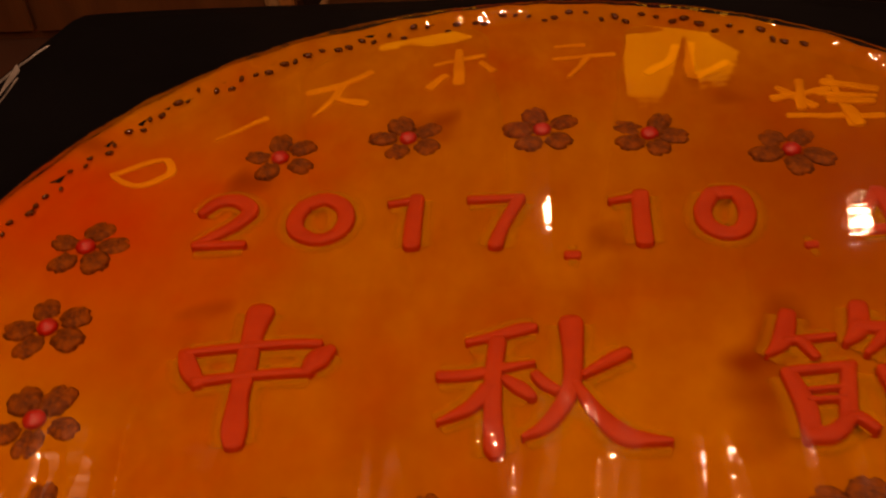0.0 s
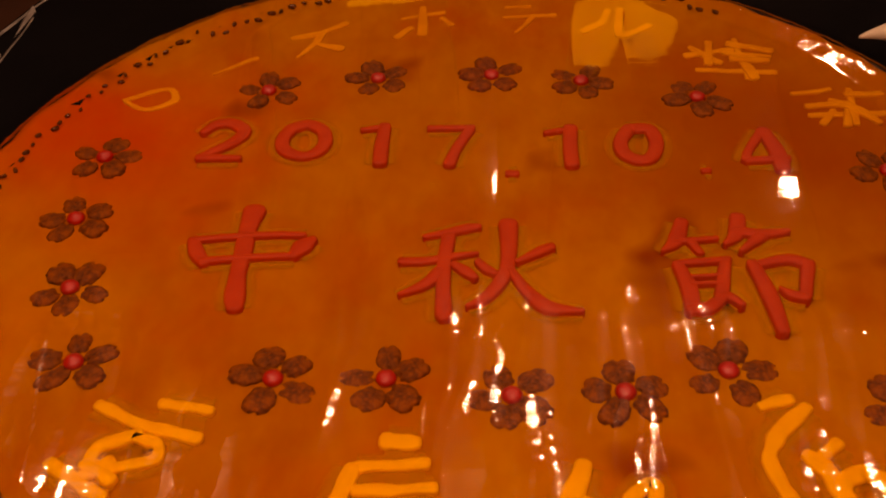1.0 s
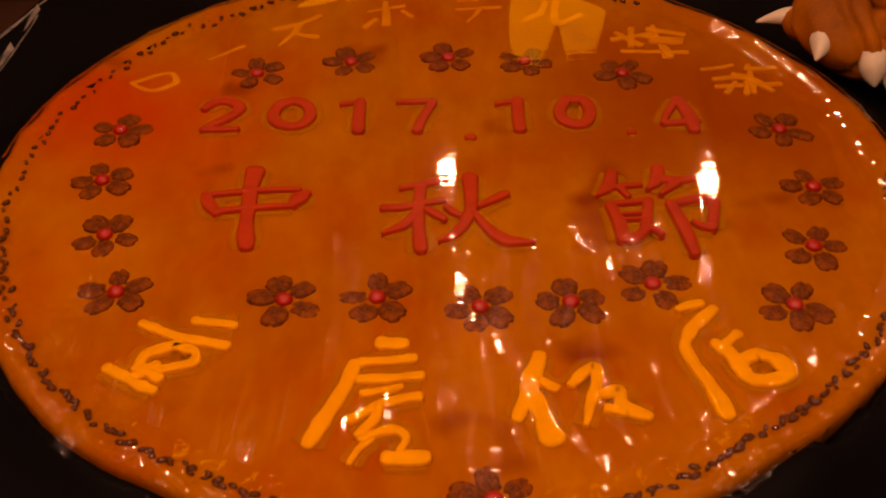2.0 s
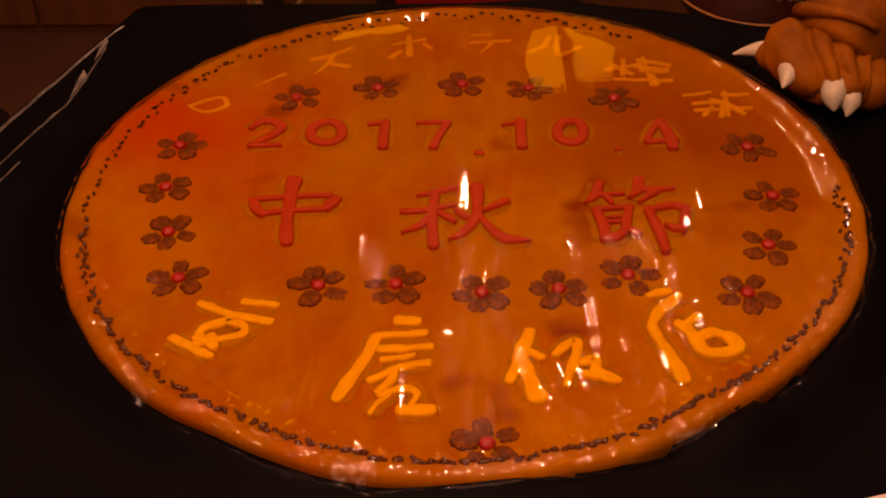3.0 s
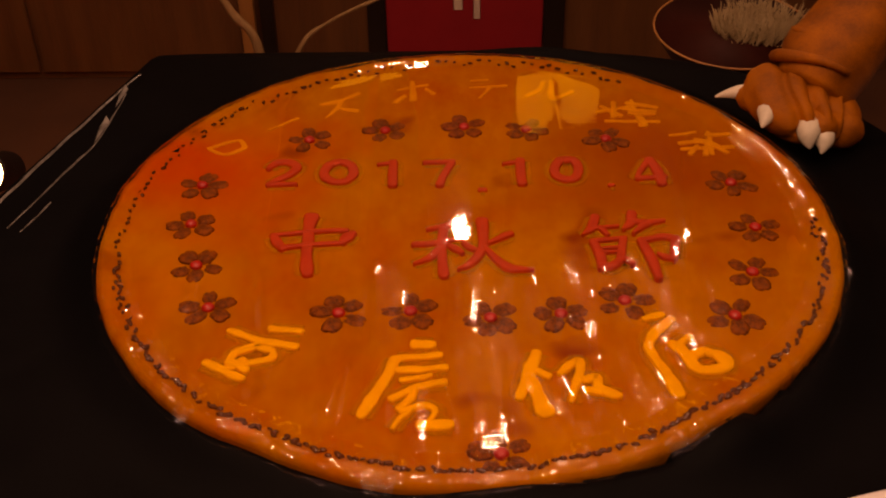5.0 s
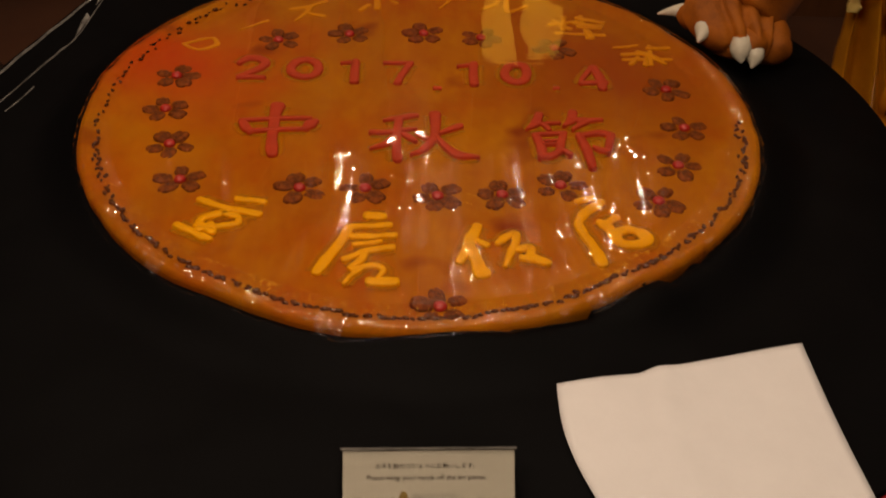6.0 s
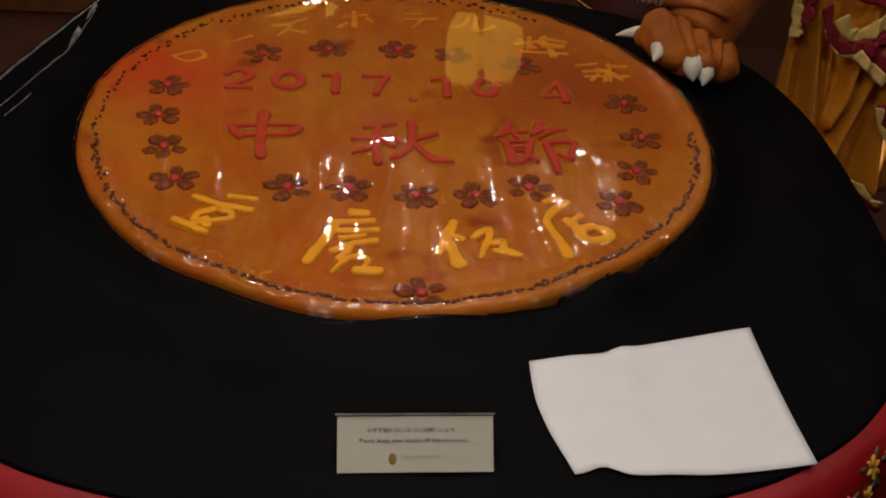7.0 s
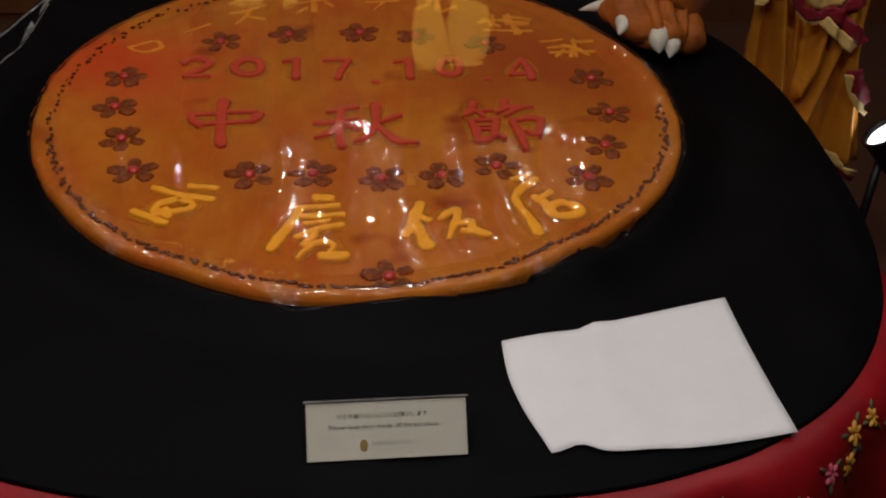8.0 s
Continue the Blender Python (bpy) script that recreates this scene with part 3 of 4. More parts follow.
lettering("character", [[(-1.2, -0.7, 0.4), (-2.3, -0.9, 0.6), (-4.0, -1.6, 0.5), (-6.3, -2.4, 0.3)], [(-8.2, -6.0, 0.5), (-6.0, -5.9, 0.5), (-3.5, -5.2, 0.4), (-1.2, -4.7, 0.2)], [(-4.0, -2.3, 0.7), (-4.2, -5.9, 0.7), (-4.1, -9.9, 0.7), (-3.9, -12.8, 0.8), (-3.8, -13.5, 0.6)], [(-4.6, -7.3, 0.6), (-5.8, -9.2, 0.6), (-8.0, -10.7, 0.2)], [(-3.3, -6.4, 0.4), (-2.2, -7.3, 0.6), (-1.3, -8.2, 0.4)], [(1.6, -0.3, 1.0), (1.7, -4.1, 0.8), (1.4, -7.6, 0.7), (-0.2, -10.8, 0.6), (-1.9, -12.1, 0.2)], [(-1.1, -6.0, 0.4), (-0.4, -6.9, 0.5), (0.5, -7.6, 0.4)], [(5.7, -3.7, 0.5), (4.7, -4.3, 0.6), (2.5, -6.0, 0.3)], [(1.9, -7.1, 0.4), (3.4, -9.9, 0.6), (5.1, -11.9, 0.8), (6.8, -12.3, 0.5), (8.3, -12.5, 0.2)]], M_RED, 0.007, "raised red fondant character")
lettering("character", [[(18.1, 0.6, 0.7), (17.3, -2.2, 0.8), (15.9, -3.9, 0.2)], [(17.5, -2.4, 0.4), (21.1, -1.9, 0.3)], [(18.6, -2.3, 0.5), (19.4, -4.1, 0.4)], [(23.5, 1.4, 0.8), (23.0, -1.2, 0.8), (21.8, -2.7, 0.3)], [(22.9, -0.8, 0.6), (25.5, -1.1, 0.6), (27.9, -0.7, 0.3)], [(25.3, -1.4, 0.7), (23.1, -3.8, 0.3)], [(17.1, -5.8, 0.6), (17.8, -9.0, 0.8), (17.8, -11.9, 0.7)], [(17.4, -5.7, 0.4), (21.8, -5.1, 0.4)], [(21.4, -5.5, 0.6), (20.5, -10.2, 0.7)], [(18.2, -7.7, 0.2), (20.7, -7.4, 0.2)], [(18.1, -8.7, 0.2), (20.6, -8.5, 0.2)], [(17.6, -11.9, 0.7), (19.2, -11.7, 0.7), (20.9, -10.2, 0.5), (22.1, -11.3, 0.4)], [(23.8, -5.7, 0.6), (24.7, -10.0, 0.8), (25.1, -14.5, 0.6)], [(24.5, -5.8, 0.5), (27.1, -5.0, 0.6), (28.8, -5.7, 0.7)], [(28.8, -5.6, 0.7), (27.8, -9.9, 0.6)], [(27.8, -10.3, 0.5), (26.5, -9.9, 0.5), (25.7, -9.2, 0.2)]], M_RED, 0.007, "raised red fondant character")
lettering("digit", [[(-31.4, 14.7, 0.5), (-30.3, 16.4, 0.7), (-28.5, 16.6, 0.8), (-27.0, 15.1, 0.8), (-27.8, 13.1, 0.7), (-29.6, 11.3, 0.6), (-30.6, 10.3, 0.5)], [(-30.9, 10.0, 0.5), (-26.6, 10.1, 0.4)]], M_RED, 0.007, "raised red fondant digit")
lettering("digit", [[(-22.0, 15.7, 0.8), (-20.3, 16.6, 0.8), (-18.5, 15.4, 0.8), (-18.0, 13.0, 0.8), (-18.8, 11.2, 0.7), (-20.4, 10.7, 0.7), (-22.1, 11.8, 0.8), (-22.6, 13.7, 0.8), (-22.0, 15.7, 0.8)]], M_RED, 0.007, "raised red fondant digit")
lettering("digit", [[(-14.3, 15.6, 0.3), (-12.3, 16.1, 0.4)], [(-11.9, 16.4, 0.7), (-11.9, 12.5, 0.8), (-11.8, 9.7, 0.8)]], M_RED, 0.007, "raised red fondant digit")
lettering("digit", [[(-7.1, 16.1, 0.4), (-2.4, 16.3, 0.4)], [(-2.7, 16.0, 0.6), (-4.0, 12.3, 0.6), (-4.6, 9.6, 0.7)]], M_RED, 0.007, "raised red fondant digit")
lettering("digit", [[(5.3, 15.5, 0.3), (7.7, 16.2, 0.4)], [(8.0, 16.5, 0.8), (7.9, 12.7, 0.8), (8.0, 9.8, 0.8)]], M_RED, 0.007, "raised red fondant digit")
lettering("digit", [[(14.2, 16.5, 0.8), (16.3, 16.5, 0.8), (16.9, 13.9, 0.8), (16.2, 11.4, 0.8), (14.8, 10.8, 0.8), (13.4, 12.0, 0.8), (13.2, 14.2, 0.8), (14.2, 16.5, 0.8)]], M_RED, 0.007, "raised red fondant digit")
lettering("digit", [[(28.2, 16.5, 0.6), (26.3, 12.9, 0.5), (25.7, 11.0, 0.5)], [(25.8, 10.9, 0.5), (30.0, 11.3, 0.5)], [(28.3, 16.3, 0.7), (29.1, 12.6, 0.9), (29.2, 9.5, 0.8)]], M_RED, 0.007, "raised red fondant digit")
lettering("dot", [[(1.5, 8.3, 0.5), (2.3, 8.3, 0.5)]], M_RED, 0.005, "small raised red dot")
lettering("dot", [[(21.2, 9.2, 0.4), (21.8, 9.3, 0.4)]], M_RED, 0.005, "small raised red dot")
lettering("icing_stroke", [[(-31.2, -24.4, 0.6), (-27.6, -26.3, 0.6), (-22.4, -27.7, 0.6)], [(-26.1, -24.2, 0.55), (-23.9, -24.5, 0.55), (-22.0, -24.8, 0.55)], [(-27.1, -27.4, 0.6), (-29.9, -28.9, 0.6), (-30.0, -30.6, 0.6), (-28.0, -30.8, 0.6), (-25.4, -30.0, 0.6), (-25.4, -28.4, 0.6), (-27.4, -27.9, 0.6)], [(-28.6, -30.2, 0.65), (-30.8, -31.9, 0.65), (-33.3, -30.7, 0.65)], [(-33.3, -30.7, 0.6), (-30.5, -32.5, 0.6), (-28.2, -33.7, 0.6)], [(-30.5, -30.7, 0.5), (-28.9, -31.7, 0.5), (-28.1, -32.2, 0.5)]], M_YELLOW, 0.005, "thick yellow icing strokes")
lettering("icing_stroke", [[(-7.5, -27.4, 0.8), (-5.2, -27.5, 0.8)], [(-9.5, -30.1, 0.5), (-7.1, -29.8, 0.5), (-4.3, -29.6, 0.5)], [(-9.8, -30.2, 0.75), (-10.8, -33.7, 0.75), (-12.2, -37.0, 0.75), (-13.5, -40.3, 0.75)], [(-9.4, -32.4, 0.5), (-6.7, -32.2, 0.5), (-3.5, -31.9, 0.5)], [(-9.0, -34.1, 0.4), (-7.3, -33.9, 0.4), (-5.4, -33.4, 0.4)], [(-10.0, -37.4, 0.5), (-6.9, -35.4, 0.5), (-3.7, -34.6, 0.5)], [(-7.3, -35.7, 0.5), (-7.9, -37.6, 0.5), (-9.1, -39.3, 0.5)], [(-8.8, -39.7, 0.5), (-6.2, -38.6, 0.5), (-4.8, -39.5, 0.5), (-5.3, -41.2, 0.5)], [(-6.5, -41.8, 0.75), (-4.8, -42.0, 0.75), (-3.0, -41.8, 0.75)], [(-9.6, -42.5, 0.3), (-8.9, -41.0, 0.3), (-7.8, -39.8, 0.3)]], M_YELLOW, 0.005, "thick yellow icing strokes")
lettering("icing_stroke", [[(7.7, -29.2, 0.75), (6.7, -32.6, 0.88), (5.2, -37.2, 0.50)], [(6.6, -33.5, 0.88), (7.5, -37.3, 1.00), (8.2, -39.8, 1.00)], [(7.6, -32.5, 0.50), (8.9, -33.5, 0.50)], [(10.3, -33.2, 0.50), (12.4, -30.9, 0.62), (12.9, -32.3, 0.62), (11.2, -38.1, 0.38)], [(13.0, -34.4, 0.50), (14.8, -33.8, 0.62), (14.8, -35.8, 0.75), (17.1, -37.1, 0.50)], [(13.4, -36.2, 0.62), (14.9, -36.6, 0.62)]], M_YELLOW, 0.005, "thick yellow icing strokes")
lettering("icing_stroke", [[(22.0, -22.8, 0.62), (24.4, -21.8, 0.62)], [(25.5, -22.8, 0.62), (22.5, -26.1, 0.75), (21.9, -29.1, 0.62), (23.3, -33.4, 0.75), (24.2, -37.0, 0.75)], [(24.7, -27.6, 0.62), (25.9, -29.1, 0.88), (26.6, -31.4, 0.75)], [(25.4, -28.1, 0.62), (27.2, -26.4, 0.62)], [(28.4, -29.2, 0.75), (30.3, -30.1, 0.88), (30.8, -32.0, 0.75), (28.1, -32.8, 0.75), (26.7, -31.8, 0.75), (26.9, -30.1, 0.75), (28.4, -29.2, 0.75)]], M_YELLOW, 0.005, "thick yellow icing strokes")
lettering("icing_line", [[(-42.0, 21.5, 0.36), (-39.1, 19.6, 0.36), (-36.3, 21.5, 0.48), (-37.7, 24.0, 0.36), (-42.0, 21.5, 0.36)]], M_AMBER, 0.0025, "thin piped yellow icing lines")
lettering("icing_line", [[(-33.0, 27.3, 0.24), (-28.7, 31.1, 0.36)]], M_AMBER, 0.0025, "thin piped yellow icing lines")
lettering("icing_line", [[(-25.1, 35.8, 0.48), (-21.7, 37.4, 0.48), (-19.0, 39.8, 0.48)], [(-21.6, 37.4, 0.48), (-22.2, 34.5, 0.48), (-23.8, 31.3, 0.24)], [(-21.9, 34.5, 0.36), (-18.8, 33.4, 0.48)]], M_AMBER, 0.0025, "thin piped yellow icing lines")
lettering("icing_line", [[(-12.2, 40.9, 0.24), (-7.1, 42.8, 0.36)], [(-9.7, 43.8, 0.48), (-9.4, 37.2, 0.60)], [(-12.4, 36.2, 0.48), (-10.9, 38.5, 0.48)], [(-7.2, 41.0, 0.36), (-5.9, 39.4, 0.48)]], M_AMBER, 0.0025, "thin piped yellow icing lines")
lettering("icing_line", [[(0.8, 44.1, 0.24), (3.6, 44.5, 0.36)], [(0.6, 41.4, 0.24), (6.8, 42.2, 0.48)], [(4.2, 41.5, 0.36), (2.1, 37.7, 0.24)]], M_AMBER, 0.0025, "thin piped yellow icing lines")
lettering("icing_line", [[(13.4, 43.4, 0.48), (12.5, 40.4, 0.48), (10.1, 38.2, 0.48)], [(15.0, 43.7, 0.60), (14.6, 37.3, 0.60), (18.2, 39.7, 0.48)]], M_AMBER, 0.0025, "thin piped yellow icing lines")
lettering("icing_line", [[(23.0, 29.3, 0.4), (31.5, 28.9, 0.5)], [(28.0, 36.3, 0.4), (28.5, 27.5, 0.4)], [(22.6, 34.2, 0.4), (25.6, 30.9, 0.5)], [(26.4, 33.1, 0.4), (31.6, 32.3, 0.4)], [(22.0, 32.4, 0.48), (27.4, 33.8, 0.48)], [(24.9, 35.4, 0.48), (24.3, 30.4, 0.48)], [(27.2, 35.2, 0.60), (31.9, 33.6, 0.48)], [(27.1, 31.7, 0.60), (31.2, 31.3, 0.48)], [(28.5, 30.2, 0.60), (29.1, 27.5, 0.60)]], M_AMBER, 0.0025, "thin piped yellow icing lines")
lettering("icing_line", [[(34.0, 20.0, 0.4), (42.2, 20.6, 0.5)], [(39.1, 25.3, 0.4), (38.5, 18.4, 0.4)], [(35.0, 18.4, 0.4), (36.6, 21.0, 0.4)], [(32.8, 24.2, 0.36), (37.0, 25.2, 0.36)], [(33.9, 21.7, 0.48), (38.3, 22.4, 0.48)], [(36.6, 22.9, 0.48), (39.2, 21.1, 0.60), (41.0, 18.7, 0.48)], [(38.6, 24.1, 0.48), (42.7, 24.4, 0.48)], [(38.0, 20.8, 0.36), (37.5, 18.1, 0.48)]], M_AMBER, 0.0025, "thin piped yellow icing lines")

# walnut flowers: a cherry with five half walnuts round it
def walnut_mesh():
    bm = bmesh.new()
    made = bmesh.ops.create_icosphere(bm, subdivisions=3, radius=1)
    for v in made["verts"]:
        x, y, z = v.co
        groove = 0.16 * abs(math.sin(5 * x + 2 * noise.noise(v.co * 2.5))) + 0.22 * math.exp(-(y / 0.16) ** 2)
        k = 1.05 - groove + 0.16 * noise.noise(v.co * 3.1)
        v.co = (x * k * 0.0168, y * k * 0.0128, max(z * k, -0.15) * 0.0055)
    return bm


FLOWERS = [(-41.0, 10.3), (-40.8, -0.2), (-38.2, -10.3), (-34.9, -19.7), (-17.6, -21.0), (-8.2, -20.7), (2.2, -22.2), (11.4, -21.5), (20.0, -18.8),
           (-25.9, 23.7), (-13.7, 26.6), (-0.7, 27.6), (9.5, 26.5), (22.2, 23.3), (39.7, 9.8), (40.8, -2.1), (38.1, -12.8), (33.8, -22.1), (2.7, -46.3)]
walnut_source = None
cherry_source = None
rng = random.Random(4)
for fx, fy in FLOWERS:
    at = Matrix.Translation((fx / 100, fy / 100, TOP))
    if cherry_source is None:
        bm = bmesh.new()
        blob(bm, (0, 0, 0.002), (0.0092, 0.0092, 0.0060), 0, 0.05, 30, 2)
        cherry = cherry_source = part("cherry", bm, M_CHERRY, cake, "glossy red candied cherry")
        cherry.matrix_basis = at
    else:
        cherry = share("cherry", cherry_source, cake, at)
    start = rng.uniform(0, 6.28)
    for k in range(5):
        w = start + k * 2 * math.pi / 5 + rng.uniform(-0.16, 0.16)
        d = rng.uniform(0.0225, 0.0262)
        m = Matrix.Translation((d * math.cos(w), d * math.sin(w), rng.uniform(-0.0018, 0.0008))) @ Matrix.Rotation(w + rng.uniform(-0.2, 0.2), 4, "Z") @ Matrix.Diagonal((rng.uniform(0.85, 1.1), rng.uniform(0.85, 1.15), rng.uniform(0.8, 1.05), 1))
        if walnut_source is None:
            walnut_source = part("walnut", walnut_mesh(), M_WALNUT, cherry, "half walnut kernel")
            walnut_source.matrix_basis = m
        else:
            share("walnut", walnut_source, cherry, m)

# the ring of dark beans near the rim
bm = bmesh.new()
blob(bm, (0, 0, 0), (0.0062, 0.0034, 0.0032), 0, 0.3, 30, 1)
bean_source = None
for a in range(290):
    k = (a / 290) ** 1.0
    w = -2.9 + 3.9 * k if a < 215 else 1.0 + 2.38 * (a - 215) / 75
    w += rng.uniform(-0.008, 0.008)
    k = rng.uniform(0.934, 0.957)
    r = cake_edge(w) * k
    x, y = r * math.cos(w) - 0.0065, r * math.sin(w) + 0.002
    m = Matrix.Translation((x, y, TOP * (1.06 + 9.0 * (k - 0.936)) + 0.0022 + 0.004 * noise.noise(Vector((x * 26, y * 26, 6))))) @ Matrix.Rotation(w + 1.57 + rng.uniform(-0.9, 0.9), 4, "Z") @ Matrix.Scale(rng.uniform(0.6, 1.1), 4)
    if bean_source is None:
        bean_source = part("bean", bm, M_BEAN, cake, "dark glossy bean")
        bean_source.matrix_basis = m
    else:
        share("bean", bean_source, cake, m)


# the cling film over the cake
def ease(a, b, v):
    k = min(max((v - a) / (b - a), 0), 1)
    return k * k * (3 - 2 * k)


def film_height(x, y):
    """Long tent-like ridges over the middle, tight pleats and crumples towards the front."""
    front = ease(0.07, 0.17, -y)
    d = (x - 0.005 + 0.02 * y + 0.15) % 0.30 - 0.15
    h = (1 - front) * (0.0075 - 0.044 * math.sqrt(d * d + 0.000004))
    h += 0.0004 * noise.noise(Vector((x * 9, y * 9, 5)))
    if front > 0:
        warp = 0.25 * noise.noise(Vector((x * 4, y * 5, 21)))
        crest = 1 - abs(noise.noise(Vector((x * 13 + 1.5 * y + warp, y * 1.6, 8))))
        fine = 1 - abs(noise.noise(Vector((x * 31 + 2 * warp, y * 3.0, 15))))
        loose = 0.45 + 0.75 * max(noise.noise(Vector((x * 4.2 + 1.7, y * 5, 31))) + 0.35, 0)
        h += front * loose * (0.0045 * crest ** 5 + 0.0008 * fine ** 6 + 0.0010 * noise.noise(Vector((x * 10, y * 12, 3))))
    return h


def film_sheet():
    AROUND = 1440
    steps = [0.86 * (i + 1) / 96 for i in range(96)] + [0.86 + 0.22 * (i + 1) / 56 for i in range(56)]
    verts = [(0, 0, TOP + 0.0105 + film_height(0, 0))]
    for s in steps:
        for a in range(AROUND):
            w = 2 * math.pi * a / AROUND
            c, n = math.cos(w), math.sin(w)
            near = 0.35 + 0.65 * ease(-0.25, 0.5, -n)
            edge = cake_edge(w)
            r = edge * min(s, 1.0) + 0.004 * (near - 0.35)
            pull = pucker = 0.0
            if s > 0.90:
                u = min((s - 0.90) / 0.08, 1)
                turn = 0.25 * noise.noise(Vector((c * 7, n * 7, s * 9)))
                pull = 1 - abs(noise.noise(Vector((c * 26 + turn, n * 26 + turn, s * 1.6))))
                pucker = 1 - abs(noise.noise(Vector((c * 63, n * 63, s * 3.5 + 4))))
                r += u * near * 0.004 * noise.noise(Vector((c * 30, n * 30, s * 6)))
            if s > 1:
                reach = near * (0.004 + 0.005 * noise.noise(Vector((c * 9, n * 9, 2))) + 0.004 * noise.noise(Vector((c * 40, n * 40, 6))))
                r += (s - 1) / 0.08 * max(reach, 0.001)
            x, y = r * c - 0.007 * min(s, 1), r * n + 0.002 * min(s, 1)
            flat = 1 - ease(0.84, 0.95, s)
            z = TOP + 0.0105 + flat * film_height(x, y)
            if s > 0.90:
                z += (0.0045 + 0.0055 * near) * math.sin(u * math.pi / 2) + u * near * (0.0026 * (pull ** 3 - 0.4) + 0.0010 * (pucker ** 3 - 0.4))
            if s > 0.975:
                drop = (s - 0.975) / 0.105
                z -= 0.034 * drop ** 1.4
                z = max(z, cloth_height(x, y) - TABLE + 0.0015 + 0.0012 * pull)
            verts.append((x, y, z))
    faces = [(0, 1 + a, 1 + (a + 1) % AROUND) for a in range(AROUND)]
    for k in range(len(steps) - 1):
        base = 1 + k * AROUND
        for a in range(AROUND):
            b2 = (a + 1) % AROUND
            faces.append((base + a, base + AROUND + a, base + AROUND + b2, base + b2))
    data = bpy.data.meshes.new("film_sheet")
    data.from_pydata(verts, [], faces)
    data.polygons.foreach_set("use_smooth", [True] * len(faces))
    data.materials.append(M_FILM)
    return data


def film_tab(w, wide, deep, lean, seed):
    """A crumpled end of film standing up from the edge."""
    bm = bmesh.new()
    NX, NY = 28, 14
    grid = []
    for j in range(NY + 1):
        row = []
        for i in range(NX + 1):
            u, v = i / NX - 0.5, j / NY
            jag = 0.006 * noise.noise(Vector((u * 7, 3, seed))) * v
            h = 0.0028 * noise.noise(Vector((u * 6, v * 3, seed))) + 0.0012 * noise.noise(Vector((u * 17, v * 6, seed + 5)))
            row.append(bm.verts.new((u * wide * (1 - 0.25 * v), -(v * deep + jag), h)))
        grid.append(row)
    for j in range(NY):
        for i in range(NX):
            bm.faces.new((grid[j][i], grid[j + 1][i], grid[j + 1][i + 1], grid[j][i + 1]))
    r = cake_edge(w) * 0.985
    bm.transform(pose(r * math.cos(w) - 0.007, r * math.sin(w), TOP + 0.019, lean, 0, math.degrees(w) + 90))
    ob = part("loose_end", bm, M_TAB, cling, "crumpled shiny end of film")
    ob.visible_shadow = False


cling = thing("cling_film", "clear wrinkled cling film stretched over the mooncake", "plastic film", loc=(0, 0, TABLE))
sheet_ob = new("film_sheet", film_sheet())
sheet_ob.parent = cling
sheet_ob.visible_shadow = False
film_tab(-1.765, 0.042, 0.024, 33, 2)
film_tab(-2.26, 0.030, 0.022, 30, 6)
film_tab(-1.10, 0.036, 0.020, 30, 11)


# ---------------------------------------------------------------- paper and notice
def paper_sheet():
    bm = bmesh.new()
    NX, NY = 30, 22
    grid = []
    for j in range(NY + 1):
        v = j / NY
        row = []
        for i in range(NX + 1):
            u = i / NX
            # the four corners of the sheet as it lies
            bl, br, tl, tr = Vector((0.204, -0.768)), Vector((0.504, -0.738)), Vector((0.167, -0.571)), Vector((0.481, -0.494))
            p = (bl * (1 - u) + br * u) * (1 - v) + (tl * (1 - u) + tr * u) * v
            p.x -= 0.014 * math.sin(math.pi * v) * (1 - u) + 0.003 * math.sin(math.pi * v) * u
            p.y += 0.012 * math.exp(-((u - 0.12) / 0.07) ** 2) * (1 - v) ** 2 - 0.008 * math.sin(math.pi * u) * (1 - v) ** 2
            p.y += 0.006 * (v ** 3) * (1 / (1 + math.exp(-(u - 0.36) * 90)) - 0.6)
            z = 0.0035 + 0.003 * math.exp(-((u - 0.36 - 0.05 * v) / 0.05) ** 2) * (0.3 + v) + 0.004 * u * v + 0.0015 * math.sin(6 * u + 2 * v)
            row.append(bm.verts.new((p.x, p.y, max(cloth_height(p.x, p.y), TABLE) + z)))
        grid.append(row)
    for j in range(NY):
        for i in range(NX):
            bm.faces.new((grid[j][i], grid[j][i + 1], grid[j + 1][i + 1], grid[j + 1][i]))
    geom = bmesh.ops.extrude_face_region(bm, geom=list(bm.faces))
    for v in geom["geom"]:
        if isinstance(v, bmesh.types.BMVert):
            v.co.z -= 0.0012
    bmesh.ops.recalc_face_normals(bm, faces=bm.faces)
    return tagged(mesh_object("paper_sheet", bm, M_PAPER), "blank white sheet of paper with slightly curled edges", "paper")


paper_sheet()

def text_mesh(body, size, width):
    curve = bpy.data.curves.new("text", "FONT")
    curve.body, curve.size, curve.align_x, curve.extrude = body, size, "CENTER", 0.0001
    ob = new("text", curve)
    dep = bpy.context.evaluated_depsgraph_get()
    data = bpy.data.meshes.new_from_object(ob.evaluated_get(dep))
    bpy.data.objects.remove(ob)
    xs = [v.co.x for v in data.vertices]
    span = max(xs) - min(xs)
    data.transform(Matrix.Diagonal((width / span, width / span, 1, 1)))
    bm = bmesh.new()
    bm.from_mesh(data)
    return bm


notice = thing("notice_stand", "small clear acrylic stand holding a printed cream notice card", "sign")
W, H = 0.187, 0.067
notice.matrix_basis = pose(0.0175, -0.7645, TABLE + 0.001, 46, 0, 2.2)
bm = bmesh.new()
box(bm, -W / 2, W / 2, 0, H, 0.0012, 0.0026, 0.0004)
plate = part("acrylic_plate", bm, M_PLATE, notice, "clear glossy plate", smooth=False)
plate.visible_shadow = False
# shine along the fold is put into this strip's pale colour
bm = bmesh.new()
